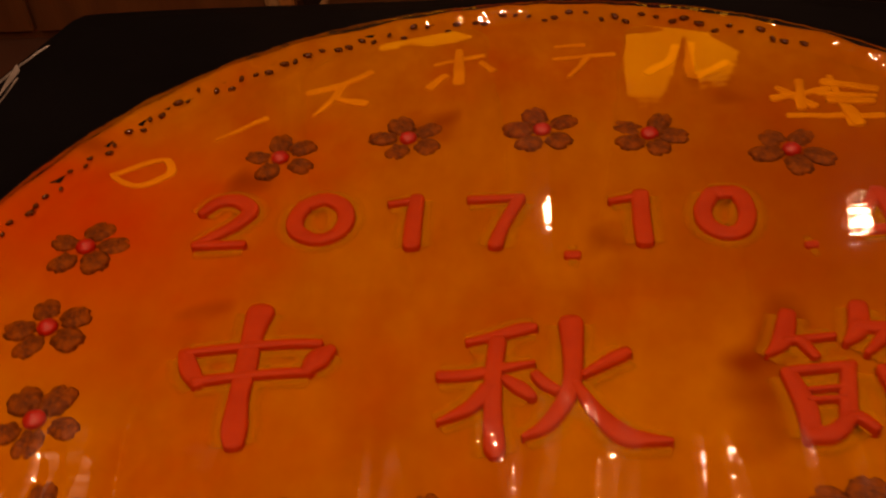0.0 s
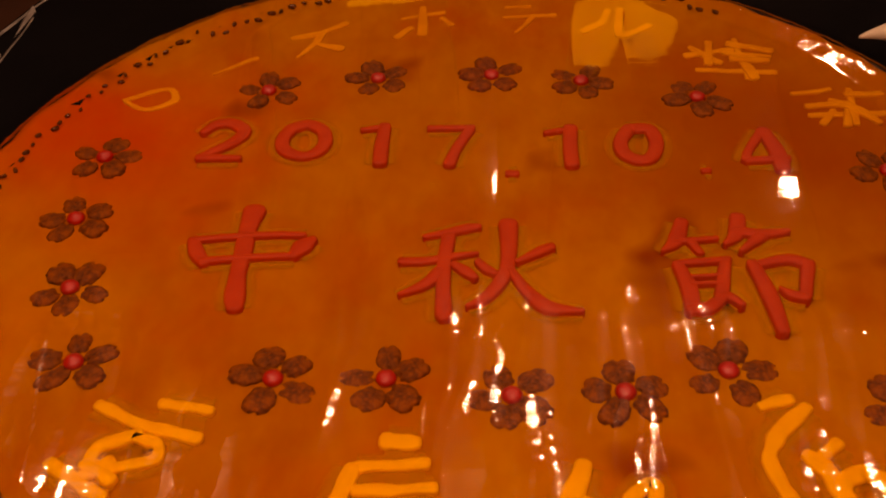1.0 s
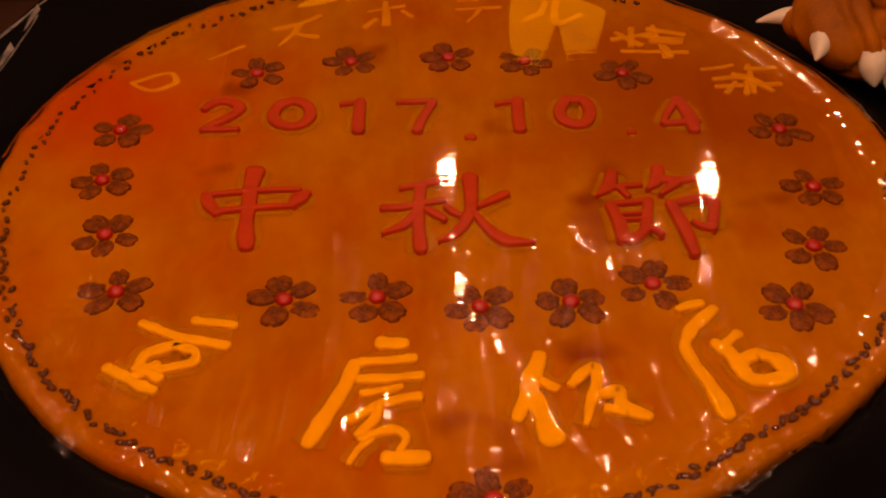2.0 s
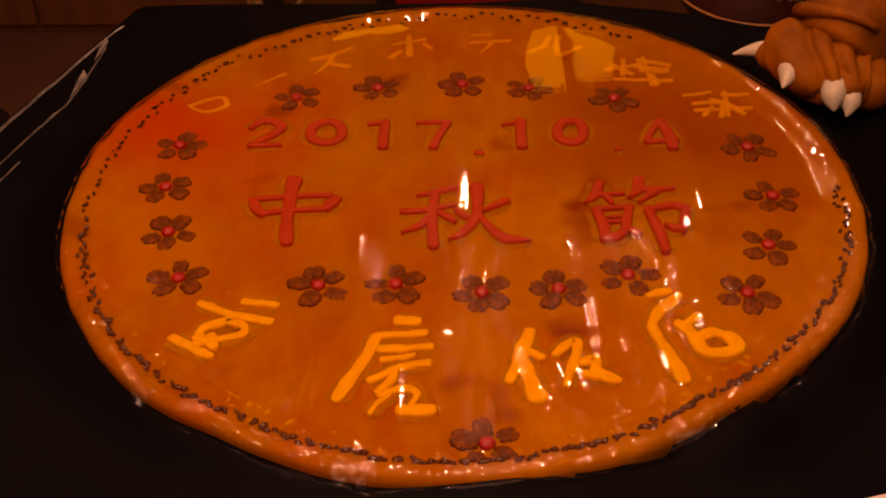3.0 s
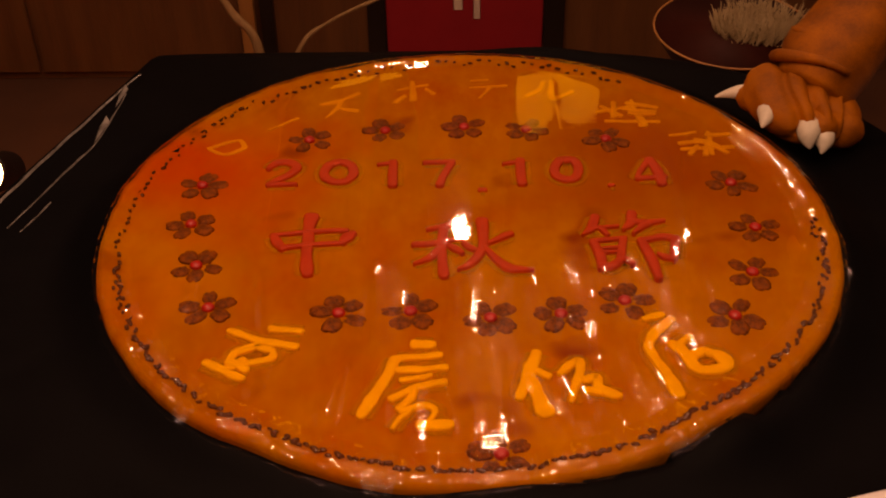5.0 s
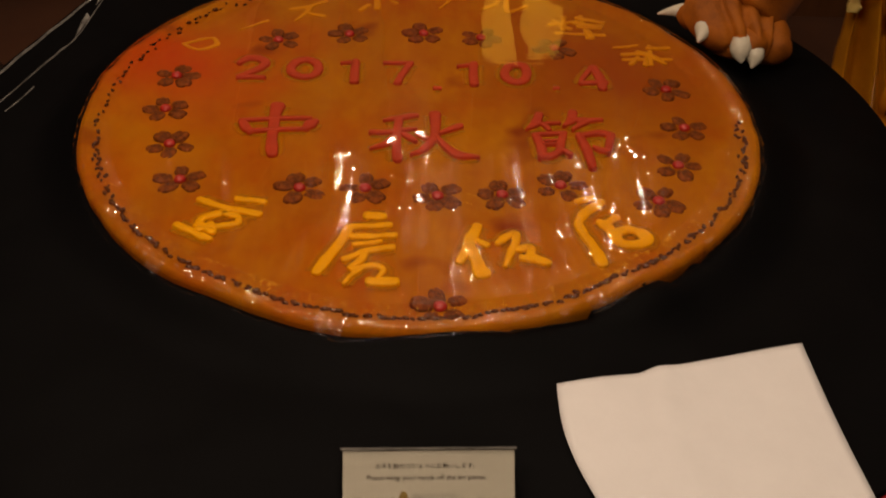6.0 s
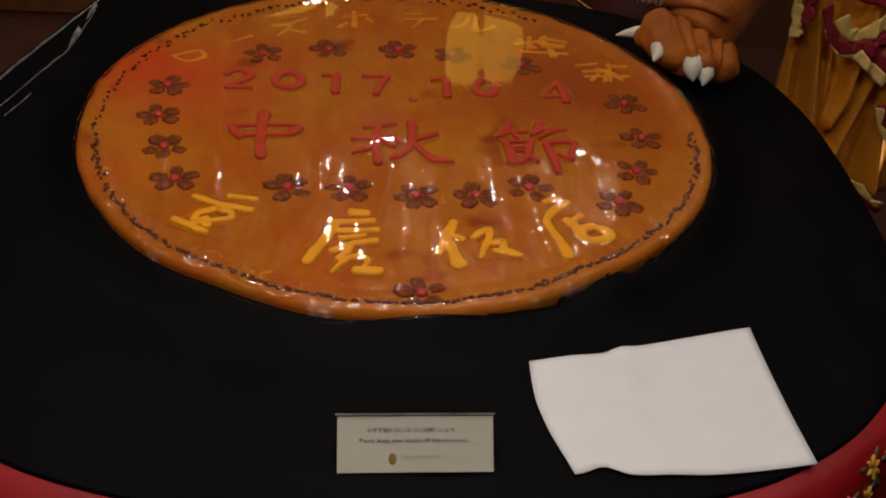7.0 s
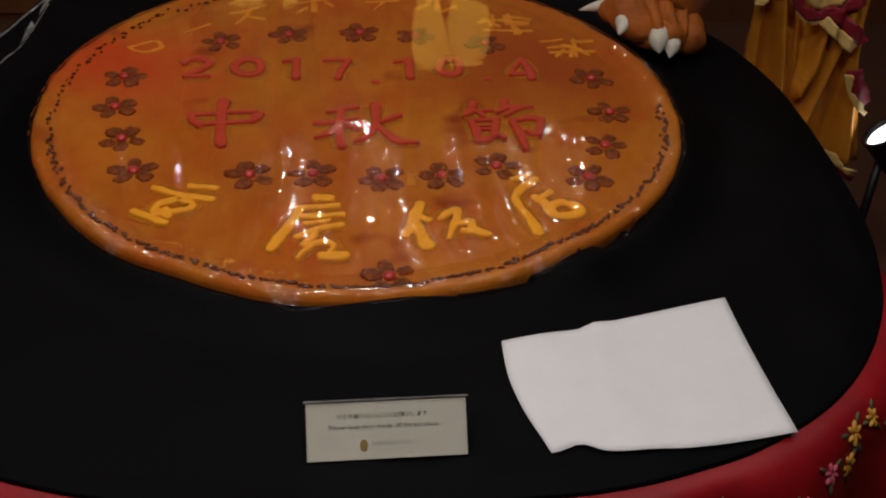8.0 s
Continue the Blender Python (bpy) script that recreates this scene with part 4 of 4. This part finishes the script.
box(bm, -W / 2 - 0.001, W / 2 + 0.001, H - 0.0005, H + 0.0022, -0.002, 0.0030, 0.0008)
part("top_edge", bm, M_GLINT, notice, "folded top edge with its shine in the pale colour", smooth=False)
bm = bmesh.new()
box(bm, -W / 2 + 0.002, W / 2 - 0.002, 0.001, H - 0.001, -0.0006, 0.0004)
card = part("card", bm, M_CARD, notice, "cream printed card", smooth=False)
bm = bmesh.new()
back = [(-W / 2, H, -0.001), (W / 2, H, -0.001), (W / 2, 0.012, -0.045), (-W / 2, 0.012, -0.045)]
vs = [bm.verts.new(p) for p in back] + [bm.verts.new((x, y - 0.002, z - 0.001)) for x, y, z in back]
bm.faces.new(vs[:4])
bm.faces.new(vs[4:][::-1])
for i in range(4):
    bm.faces.new((vs[i], vs[i + 4], vs[(i + 1) % 4 + 4], vs[(i + 1) % 4]))
bmesh.ops.recalc_face_normals(bm, faces=bm.faces)
part("back_leg", bm, M_METAL, notice, "dark prop behind the card", smooth=False)
for body, width, y in (("お手を触れないようにお願いします。", 0.106, 0.0475), ("Please keep your hands off the art pieces.", 0.128, 0.0352)):
    bm = text_mesh(body, 0.01, width)
    bmesh.ops.transform(bm, matrix=Matrix.Translation((-0.002, y, 0.0006)), verts=bm.verts)
    part("lettering", bm, M_INK, card, "dark printed line of text", smooth=False)
bm = bmesh.new()
blob(bm, (-0.027, 0.0165, 0.0006), (0.0048, 0.0072, 0.0003), 0, 0, 1, 2)
part("emblem", bm, M_GOLD, card, "small oval gold emblem")
bm = bmesh.new()
for x0, x1 in ((-0.018, -0.006), (-0.004, 0.01), (0.012, 0.029)):
    box(bm, x0, x1, 0.0165, 0.0205, 0.0004, 0.0007)
part("printed_bar", bm, M_PALEINK, card, "faint pale printed bar", smooth=False)

# ---------------------------------------------------------------- the costumed figure behind the table
def figure():
    bm = bmesh.new()
    SUEDE, IVORY, SATIN, WINE, CREAM = range(5)
    # paw: palm, knuckles and the turned-back cuff
    made = bmesh.ops.create_icosphere(bm, subdivisions=5, radius=1)
    m = pose(0.545, 0.285, 0.815, 0, 14, -22)
    for v in made["verts"]:
        p = v.co.copy()
        crease = 0.0
        for off, deep in ((-0.42, 0.2), (-0.05, 0.30), (0.30, 0.32), (0.55, 0.2)):
            d = p.y * 0.55 + p.x * 0.8 - off - 0.15 * math.sin(3 * p.y)
            crease += deep * math.exp(-(d / 0.06) ** 2) * (1 if p.z > -0.2 else 0.3)
        k = 1 - crease + 0.05 * noise.noise(p * 2.4)
        front = max(0.0, -p.y)
        v.co = m @ Vector((p.x * 0.098 * k, p.y * 0.078 * k, p.z * 0.052 * k - 0.012 * front))
    for c, r, turn in (((0.478, 0.303, 0.812), (0.036, 0.026, 0.026), -8), ((0.497, 0.268, 0.814), (0.030, 0.032, 0.026), 30), ((0.560, 0.238, 0.800), (0.034, 0.036, 0.028), 55), ((0.600, 0.250, 0.786), (0.032, 0.042, 0.034), 60)):
        blob(bm, c, r, SUEDE, 0.08, 20, 3, pose(0, 0, 0, 0, 12, turn))
    arm = smooth_line([(0.560, 0.300, 0.825, 0.062), (0.590, 0.330, 0.862, 0.076), (0.610, 0.345, 0.882, 0.074), (0.655, 0.380, 0.935, 0.074), (0.72, 0.43, 1.01, 0.084), (0.78, 0.50, 1.12, 0.09), (0.86, 0.56, 1.25, 0.11)], 6)
    tube(bm, arm, 28, SUEDE, 0.006)
    # turned-back cuff and creases round the wrist
    for k, (c, r, t, w0, w1) in enumerate((((0.578, 0.318, 0.848), 0.075, 0.011, 0.6, 5.2), ((0.602, 0.342, 0.880), 0.070, 0.006, 1.5, 4.0), ((0.640, 0.376, 0.938), 0.068, 0.005, 2.2, 4.4))):
        axis = Vector((0.45, 0.40, 0.66)).normalized()
        side = axis.cross(Vector((0, 0, 1))).normalized()
        up = side.cross(axis)
        loop = []
        for i in range(25):
            w = w0 + (w1 - w0) * i / 24
            p = Vector(c) + (side * math.cos(w) + up * math.sin(w)) * (r + 0.003 * math.sin(3 * w + k)) + axis * 0.008 * math.sin(2 * w + k)
            loop.append((*p, t * math.sin(math.pi * (0.06 + 0.88 * i / 24)) ** 0.5))
        tube(bm, loop, 8, SUEDE, 0.002)
    # claws
    for pts in ([(0.484, 0.312, 0.815, 0.015), (0.455, 0.316, 0.818, 0.013), (0.430, 0.318, 0.814, 0.007), (0.411, 0.318, 0.809, 0.0015)],
                [(0.487, 0.268, 0.822, 0.019), (0.481, 0.248, 0.818, 0.017), (0.474, 0.231, 0.812, 0.010), (0.467, 0.219, 0.806, 0.002)],
                [(0.548, 0.232, 0.808, 0.019), (0.541, 0.212, 0.800, 0.019), (0.540, 0.200, 0.790, 0.012), (0.541, 0.192, 0.782, 0.002)],
                [(0.566, 0.228, 0.797, 0.018), (0.566, 0.208, 0.788, 0.017), (0.563, 0.196, 0.780, 0.008), (0.559, 0.190, 0.774, 0.002)]):
        tube(bm, smooth_line(pts, 4), 12, IVORY)

    # robe: a hanging sheet whose folds run down along a few ridges (x, z), each with its height and width
    RIDGES = ([(0.806, 0.88), (0.802, 0.80), (0.805, 0.71), (0.814, 0.62)], 0.045, 0.010), \
        ([(0.822, 0.88), (0.852, 0.725), (0.876, 0.59), (0.89, 0.45)], 0.060, 0.019), \
        ([(0.95, 0.76), (0.945, 0.729), (0.937, 0.637), (0.920, 0.580)], 0.055, 0.010), \
        ([(0.985, 0.74), (0.975, 0.67), (0.963, 0.597), (0.945, 0.50)], 0.060, 0.017), \
        ([(1.02, 0.66), (1.042, 0.558), (1.068, 0.41)], 0.055, 0.020), \
        ([(0.875, 0.90), (0.890, 0.76), (0.905, 0.62)], 0.018, 0.008)

    def along(line, z):
        if z >= line[0][1]:
            return line[0][0]
        for (x0, z0), (x1, z1) in zip(line, line[1:]):
            if z >= z1:
                return x0 + (x1 - x0) * (z0 - z) / (z0 - z1)
        return line[-1][0]

    def relief(x, z):
        h = 0.006 * noise.noise(Vector((x * 38, z * 6, 2))) + 0.008 * noise.noise(Vector((x * 12, z * 7, 5)))
        for line, most, wide in RIDGES:
            d = (x - along(line, z)) / wide
            ends = min(max((z - line[-1][1]) / 0.04 + 1, 0.15), 1)
            h += most * ends * math.exp(-abs(d) ** 1.7)
        return h

    def left_edge(z):
        return along([(0.797, 0.86), (0.795, 0.80), (0.797, 0.684), (0.803, 0.617), (0.83, 0.5)], z)

    def robe(u, v):
        z = 1.35 - v * (0.93 + 0.03 * u)
        x = left_edge(z) + u * (0.985 + 0.28 * (0.85 - max(min(z, 0.9), 0.4)) - left_edge(z))
        return Vector((x, 0.45 - relief(x, z), z))

    def over(x, z, off):
        return Vector((x, 0.405 - 0.35 * relief(x, z) - off, z))

    def sheet(fn, nu, nv, mat, thick):
        front = [[bm.verts.new(fn(i / nu, j / nv)) for i in range(nu + 1)] for j in range(nv + 1)]
        back = [[bm.verts.new(Vector(fn(i / nu, j / nv)) + Vector((0, thick, 0))) for i in range(nu + 1)] for j in range(nv + 1)]
        for j in range(nv):
            for i in range(nu):
                for f in (bm.faces.new((front[j][i], front[j + 1][i], front[j + 1][i + 1], front[j][i + 1])), bm.faces.new((back[j][i], back[j][i + 1], back[j + 1][i + 1], back[j + 1][i]))):
                    f.material_index = mat
        edge = [(j, 0) for j in range(nv + 1)] + [(nv, i) for i in range(1, nu + 1)] + [(j, nu) for j in range(nv - 1, -1, -1)] + [(0, i) for i in range(nu - 1, 0, -1)]
        for (a, b2), (c, d) in zip(edge, edge[1:] + edge[:1]):
            bm.faces.new((front[a][b2], back[a][b2], back[c][d], front[c][d])).material_index = mat

    sheet(robe, 150, 70, SATIN, 0.012)

    def trim(path, half, mat, off, ruffle):
        path = smooth_line(path, 10)

        def fn(u, v):
            k = u * (len(path) - 1)
            i = min(int(k), len(path) - 2)
            a, b2 = Vector(path[i]), Vector(path[i + 1])
            c = a.lerp(b2, k - i)
            d = (b2 - a).normalized()
            n = Vector((-d.y, d.x))
            wave = ruffle * (math.sin(u * len(path) * 0.55) + 0.4 * math.sin(u * len(path) * 1.3)) * (1 if v > 0.5 else -0.4)
            p = c + n * (half * (2 * v - 1) + wave)
            return over(p.x, p.y, off + 0.0015 * math.sin(u * len(path) * 0.7) * v)
        sheet(fn, len(path) * 3, 4, mat, 0.006)

    trim([(0.835, 0.86), (0.853, 0.813), (0.880, 0.778), (0.912, 0.764), (0.950, 0.780), (0.992, 0.810)], 0.011, WINE, 0.012, 0.003)
    trim([(0.845, 0.812), (0.868, 0.775), (0.900, 0.750), (0.925, 0.752)], 0.0035, CREAM, 0.010, 0.003)
    trim([(0.875, 0.83), (0.905, 0.795), (0.935, 0.800), (0.985, 0.850)], 0.014, CREAM, 0.008, 0.003)
    trim([(0.865, 0.90), (0.92, 0.875), (0.985, 0.885)], 0.012, WINE, 0.012, 0.003)
    trim([(0.925, 0.757), (0.957, 0.733), (0.993, 0.704)], 0.011, CREAM, 0.020, 0.002)
    trim([(0.940, 0.780), (0.972, 0.755), (1.012, 0.716)], 0.013, WINE, 0.018, 0.002)
    trim([(1.012, 0.650), (1.035, 0.612), (1.062, 0.570)], 0.014, WINE, 0.016, 0.003)
    trim([(1.003, 0.640), (1.022, 0.592), (1.066, 0.546)], 0.006, CREAM, 0.018, 0.003)
    trim([(0.84, 0.50), (0.93, 0.475), (0.999, 0.448), (1.047, 0.413), (1.085, 0.390)], 0.008, CREAM, 0.016, 0.003)
    trim([(0.84, 0.485), (0.93, 0.46), (0.999, 0.433), (1.047, 0.399), (1.085, 0.376)], 0.008, WINE, 0.014, 0.002)
    trim([(0.770, 0.90), (0.774, 0.860), (0.781, 0.822), (0.781, 0.795)], 0.010, CREAM, 0.03, 0.003)
    trim([(0.795, 0.90), (0.794, 0.86), (0.792, 0.83)], 0.007, WINE, 0.034, 0.003)
    # legs of the stand under the robe
    for x in (0.93, 1.03):
        tube(bm, [(x, 0.50, 0.0, 0.03), (x, 0.50, 1.3, 0.035)], 12, SATIN)
    bmesh.ops.recalc_face_normals(bm, faces=bm.faces)
    return tagged(mesh_object("costumed_statue", bm, [M_SUEDE, M_CLAW, M_SATIN, M_BURGUNDY, M_CREAM]), "robed statue with a clawed orange paw on the table", "statue")


figure()

# ---------------------------------------------------------------- lamps at floor level
def spot_can(x, y, z, face, power, colour, tilt, turn, label):
    ob = thing("spot_lamp", label, "lamp", "low spot lamps", (x, y, 0))
    bm = bmesh.new()
    tube(bm, [(0, 0, 0.0, 0.07), (0, 0, 0.012, 0.07), (0, 0, 0.016, 0.05)], 20)
    part("base", bm, M_METAL, ob)
    bm = bmesh.new()
    tube(bm, [(0, 0, 0.014, 0.010), (0, 0, z - 0.05, 0.010)], 10)
    part("stem", bm, M_METAL, ob)
    m = Matrix.Translation((0, 0, z)) @ pose(0, 0, 0, tilt, 0, turn)
    bm = bmesh.new()
    tube(bm, [(0, 0, -0.13, 0.028), (0, 0, -0.11, 0.045), (0, 0, 0.0, 0.052), (0, 0, 0.012, 0.054), (0, 0, 0.012, 0.047), (0, 0, -0.004, 0.046)], 24, cap=False)
    bmesh.ops.transform(bm, matrix=m, verts=bm.verts)
    part("housing", bm, M_METAL, ob, "black cylindrical housing")
    bm = bmesh.new()
    bmesh.ops.create_circle(bm, cap_ends=True, segments=24, radius=0.046)
    bmesh.ops.transform(bm, matrix=m, verts=bm.verts)
    part("lamp_face", bm, face, ob, "glowing lamp face")
    top = Matrix.Translation((x, y, 0)) @ m @ Matrix.Translation((0, 0, 0.03)) @ Matrix.Rotation(math.pi, 4, "X")
    lamp("spot_beam", "AREA", top, power, colour, 0.08)


spot_can(-1.10, 0.84, 0.35, M_LAMP, 16, (1.0, 0.52, 0.22), 62, -5, "small black floor spot with a bright warm face")
spot_can(1.125, 0.375, 0.50, M_LAMPW, 0.03, (1.0, 0.93, 0.85), 40, -109, "small floor spot with a white glowing face")

# ---------------------------------------------------------------- bare branches behind the table
branches = thing("branch_display", "bare dry branches standing behind the table", "branches", loc=(0, 0, 0))
for pts in ([(-0.50, 1.22, 0.0, 0.016), (-0.505, 1.22, 0.3, 0.014), (-0.515, 1.22, 0.49, 0.012), (-0.56, 1.22, 0.56, 0.011), (-0.605, 1.22, 0.64, 0.009), (-0.68, 1.22, 0.74, 0.006)],
            [(-0.575, 1.22, 0.585, 0.008), (-0.59, 1.22, 0.66, 0.006), (-0.60, 1.21, 0.80, 0.004)],
            [(-0.50, 1.23, 0.0, 0.011), (-0.47, 1.23, 0.3, 0.009), (-0.405, 1.24, 0.47, 0.006), (-0.33, 1.25, 0.53, 0.005), (-0.23, 1.26, 0.575, 0.004), (-0.12, 1.26, 0.62, 0.003)]):
    bm = bmesh.new()
    tube(bm, smooth_line(pts, 5), 9, 0, 0.003)
    part("branch", bm, M_BARK, branches)

# ---------------------------------------------------------------- bowl with fur behind the table
bowl = thing("lacquer_bowl", "dark lacquered bowl holding a pale fluffy tuft", "bowl", loc=(0.60, 0.98, 0.62))
TIP = pose(0, 0, 0, 5, 0, -6)
bm = bmesh.new()
tube(bm, [(0, 0, -0.09, 0.03), (0, 0, -0.085, 0.09), (0, 0, -0.05, 0.14), (0, 0, 0.0, 0.172), (0, 0, 0.004, 0.175)], 44)
bm.transform(TIP)
part("bowl_shell", bm, M_DARK, bowl)
bm = bmesh.new()
tube(bm, [(0, 0, 0.006, 0.172), (0, 0, -0.04, 0.14), (0, 0, -0.065, 0.09), (0, 0, -0.07, 0.02)], 44)
bm.transform(TIP)
part("bowl_lining", bm, M_BOWL, bowl, "maroon lacquered lining")
bm = bmesh.new()
loop = [(0.174 * math.cos(2 * math.pi * i / 48), 0.174 * math.sin(2 * math.pi * i / 48), 0.006, 0.0028) for i in range(49)]
tube(bm, loop, 6, cap=False)
bm.transform(TIP)
part("rim", bm, M_POST, bowl, "thin gold-brown rim")
bm = bmesh.new()
fur_rng = random.Random(9)
for i in range(1500):
    w, d = fur_rng.uniform(0, 6.28), 0.085 * math.sqrt(fur_rng.random())
    x, y = 0.055 + d * math.cos(w), 0.01 + 0.75 * d * math.sin(w)
    lean = Vector((fur_rng.uniform(-0.5, 0.5), fur_rng.uniform(-0.8, 0.1), 1)).normalized()
    p, q = Vector((x, y, -0.03)), Vector((x, y, -0.03)) + lean * fur_rng.uniform(0.05, 0.10)
    tube(bm, [(*p, 0.003), (*p.lerp(q, 0.5), 0.0025), (*q, 0.0006)], 3)
bm.transform(TIP)
tagged(part("fur_tuft", bm, M_FUR, bowl, "pale fluffy fur"), kind="stuff")
bm = bmesh.new()
tube(bm, [(0, 0, -0.085, 0.02), (0, 0, -0.3, 0.018), (0, 0, -0.58, 0.018), (0, 0, -0.62, 0.09)], 14)
part("stand", bm, M_DARK, bowl)

# ---------------------------------------------------------------- clear plastic creases on the black cloth
def plastic_strip():
    bm = bmesh.new()

    def line(pts, half):
        pts = smooth_line(pts, 8)
        rows = []
        for i, (x, y, h) in enumerate(pts):
            z = cloth_height(x, y) + 0.002
            wob = 0.0012 * noise.noise(Vector((x * 40, y * 40, 3)))
            rows.append([bm.verts.new((x - half, y, z)), bm.verts.new((x + wob, y, z + h)), bm.verts.new((x + half, y, z))])
        for r0, r1 in zip(rows, rows[1:]):
            for k in range(2):
                bm.faces.new((r0[k], r0[k + 1], r1[k + 1], r1[k]))
    # pale lines and flaps stand where the creased plastic glints
    line([(-0.738, 0.06, 0.002), (-0.722, 0.14, 0.004), (-0.675, 0.30, 0.004), (-0.628, 0.46, 0.002), (-0.605, 0.53, 0.001)], 0.0022)
    line([(-0.695, 0.03, 0.001), (-0.668, 0.12, 0.002), (-0.642, 0.22, 0.003), (-0.628, 0.27, 0.002), (-0.621, 0.33, 0.002), (-0.613, 0.45, 0.002)], 0.0012)
    line([(-0.672, 0.02, 0.001), (-0.655, 0.07, 0.002), (-0.648, 0.10, 0.001)], 0.0009)
    for x, y, s in ((-0.622, 0.315, 1.0), (-0.615, 0.43, 0.9)):
        z = cloth_height(x, y) + 0.003
        a, b2, c, d = (bm.verts.new((x + s * u, y + s * v, z + s * h)) for u, v, h in ((-0.006, -0.035, 0.0), (0.008, 0.024, 0.010), (0.0, 0.036, 0.014), (-0.008, 0.012, 0.004)))
        bm.faces.new((a, b2, c, d))
    ob = tagged(mesh_object("plastic_strip", bm, M_GLINT, smooth=False), "thin creased edge of clear plastic on black cloth, glints in its colour", "plastic film")
    ob.visible_shadow = False


plastic_strip()


# ---------------------------------------------------------------- embroidery on the crimson cloth
def embroidered_flower(w, drop, size, petals, leaf):
    r = outline(w) + skirt_reach(w, drop)
    at = Vector((r * math.cos(w), -0.1 + r * math.sin(w), TABLE - drop))
    rise = (skirt_reach(w, drop + 0.01) - skirt_reach(w, drop - 0.01)) / 0.02
    out = Vector((math.cos(w), math.sin(w), rise)).normalized()
    m = Matrix.Translation(at) @ out.to_track_quat("Z", "Y").to_matrix().to_4x4()
    bm = bmesh.new()
    for k in range(6):
        a = k * 1.047 + w * 9
        blob(bm, (size * 0.55 * math.cos(a), size * 0.55 * math.sin(a), 0.001), (size * 0.5, size * 0.22, 0.003), 0, 0.1, 20, 2, pose(0, 0, 0, 0, 0, math.degrees(a)))
    bm.transform(m)
    part("embroidered_flower", bm, petals, crimson, "raised embroidered petals")
    for k in range(3):
        bm = bmesh.new()
        a = k * 2.1 + w * 5 + 0.5
        blob(bm, (size * 1.25 * math.cos(a), size * 1.25 * math.sin(a), 0.0), (size * 0.55, size * 0.2, 0.0025), 0, 0.1, 20, 2, pose(0, 0, 0, 0, 0, math.degrees(a)))
        bm.transform(m)
        part("embroidered_leaf", bm, leaf, crimson, "olive thread leaf")


for deg, drop, size, petals in ((-46, 0.030, 0.022, M_GOLDTHREAD), (-43.5, 0.026, 0.018, M_GOLDTHREAD), (-47.5, 0.060, 0.022, M_GOLDTHREAD), (-39, 0.030, 0.016, M_GOLDTHREAD), (-41, 0.045, 0.012, M_PINK), (-50.5, 0.045, 0.020, M_PINK), (-54, 0.060, 0.016, M_PINK),
                                (-52, 0.110, 0.020, M_GOLDTHREAD), (-61, 0.040, 0.014, M_LEAF), (-57, 0.090, 0.020, M_PINK), (-66, 0.080, 0.016, M_PINK), (-121, 0.045, 0.014, M_LEAF), (-127, 0.06, 0.016, M_PINK), (-34, 0.06, 0.016, M_GOLDTHREAD)):
    embroidered_flower(math.radians(deg), drop, size * 0.75, petals, M_LEAF)
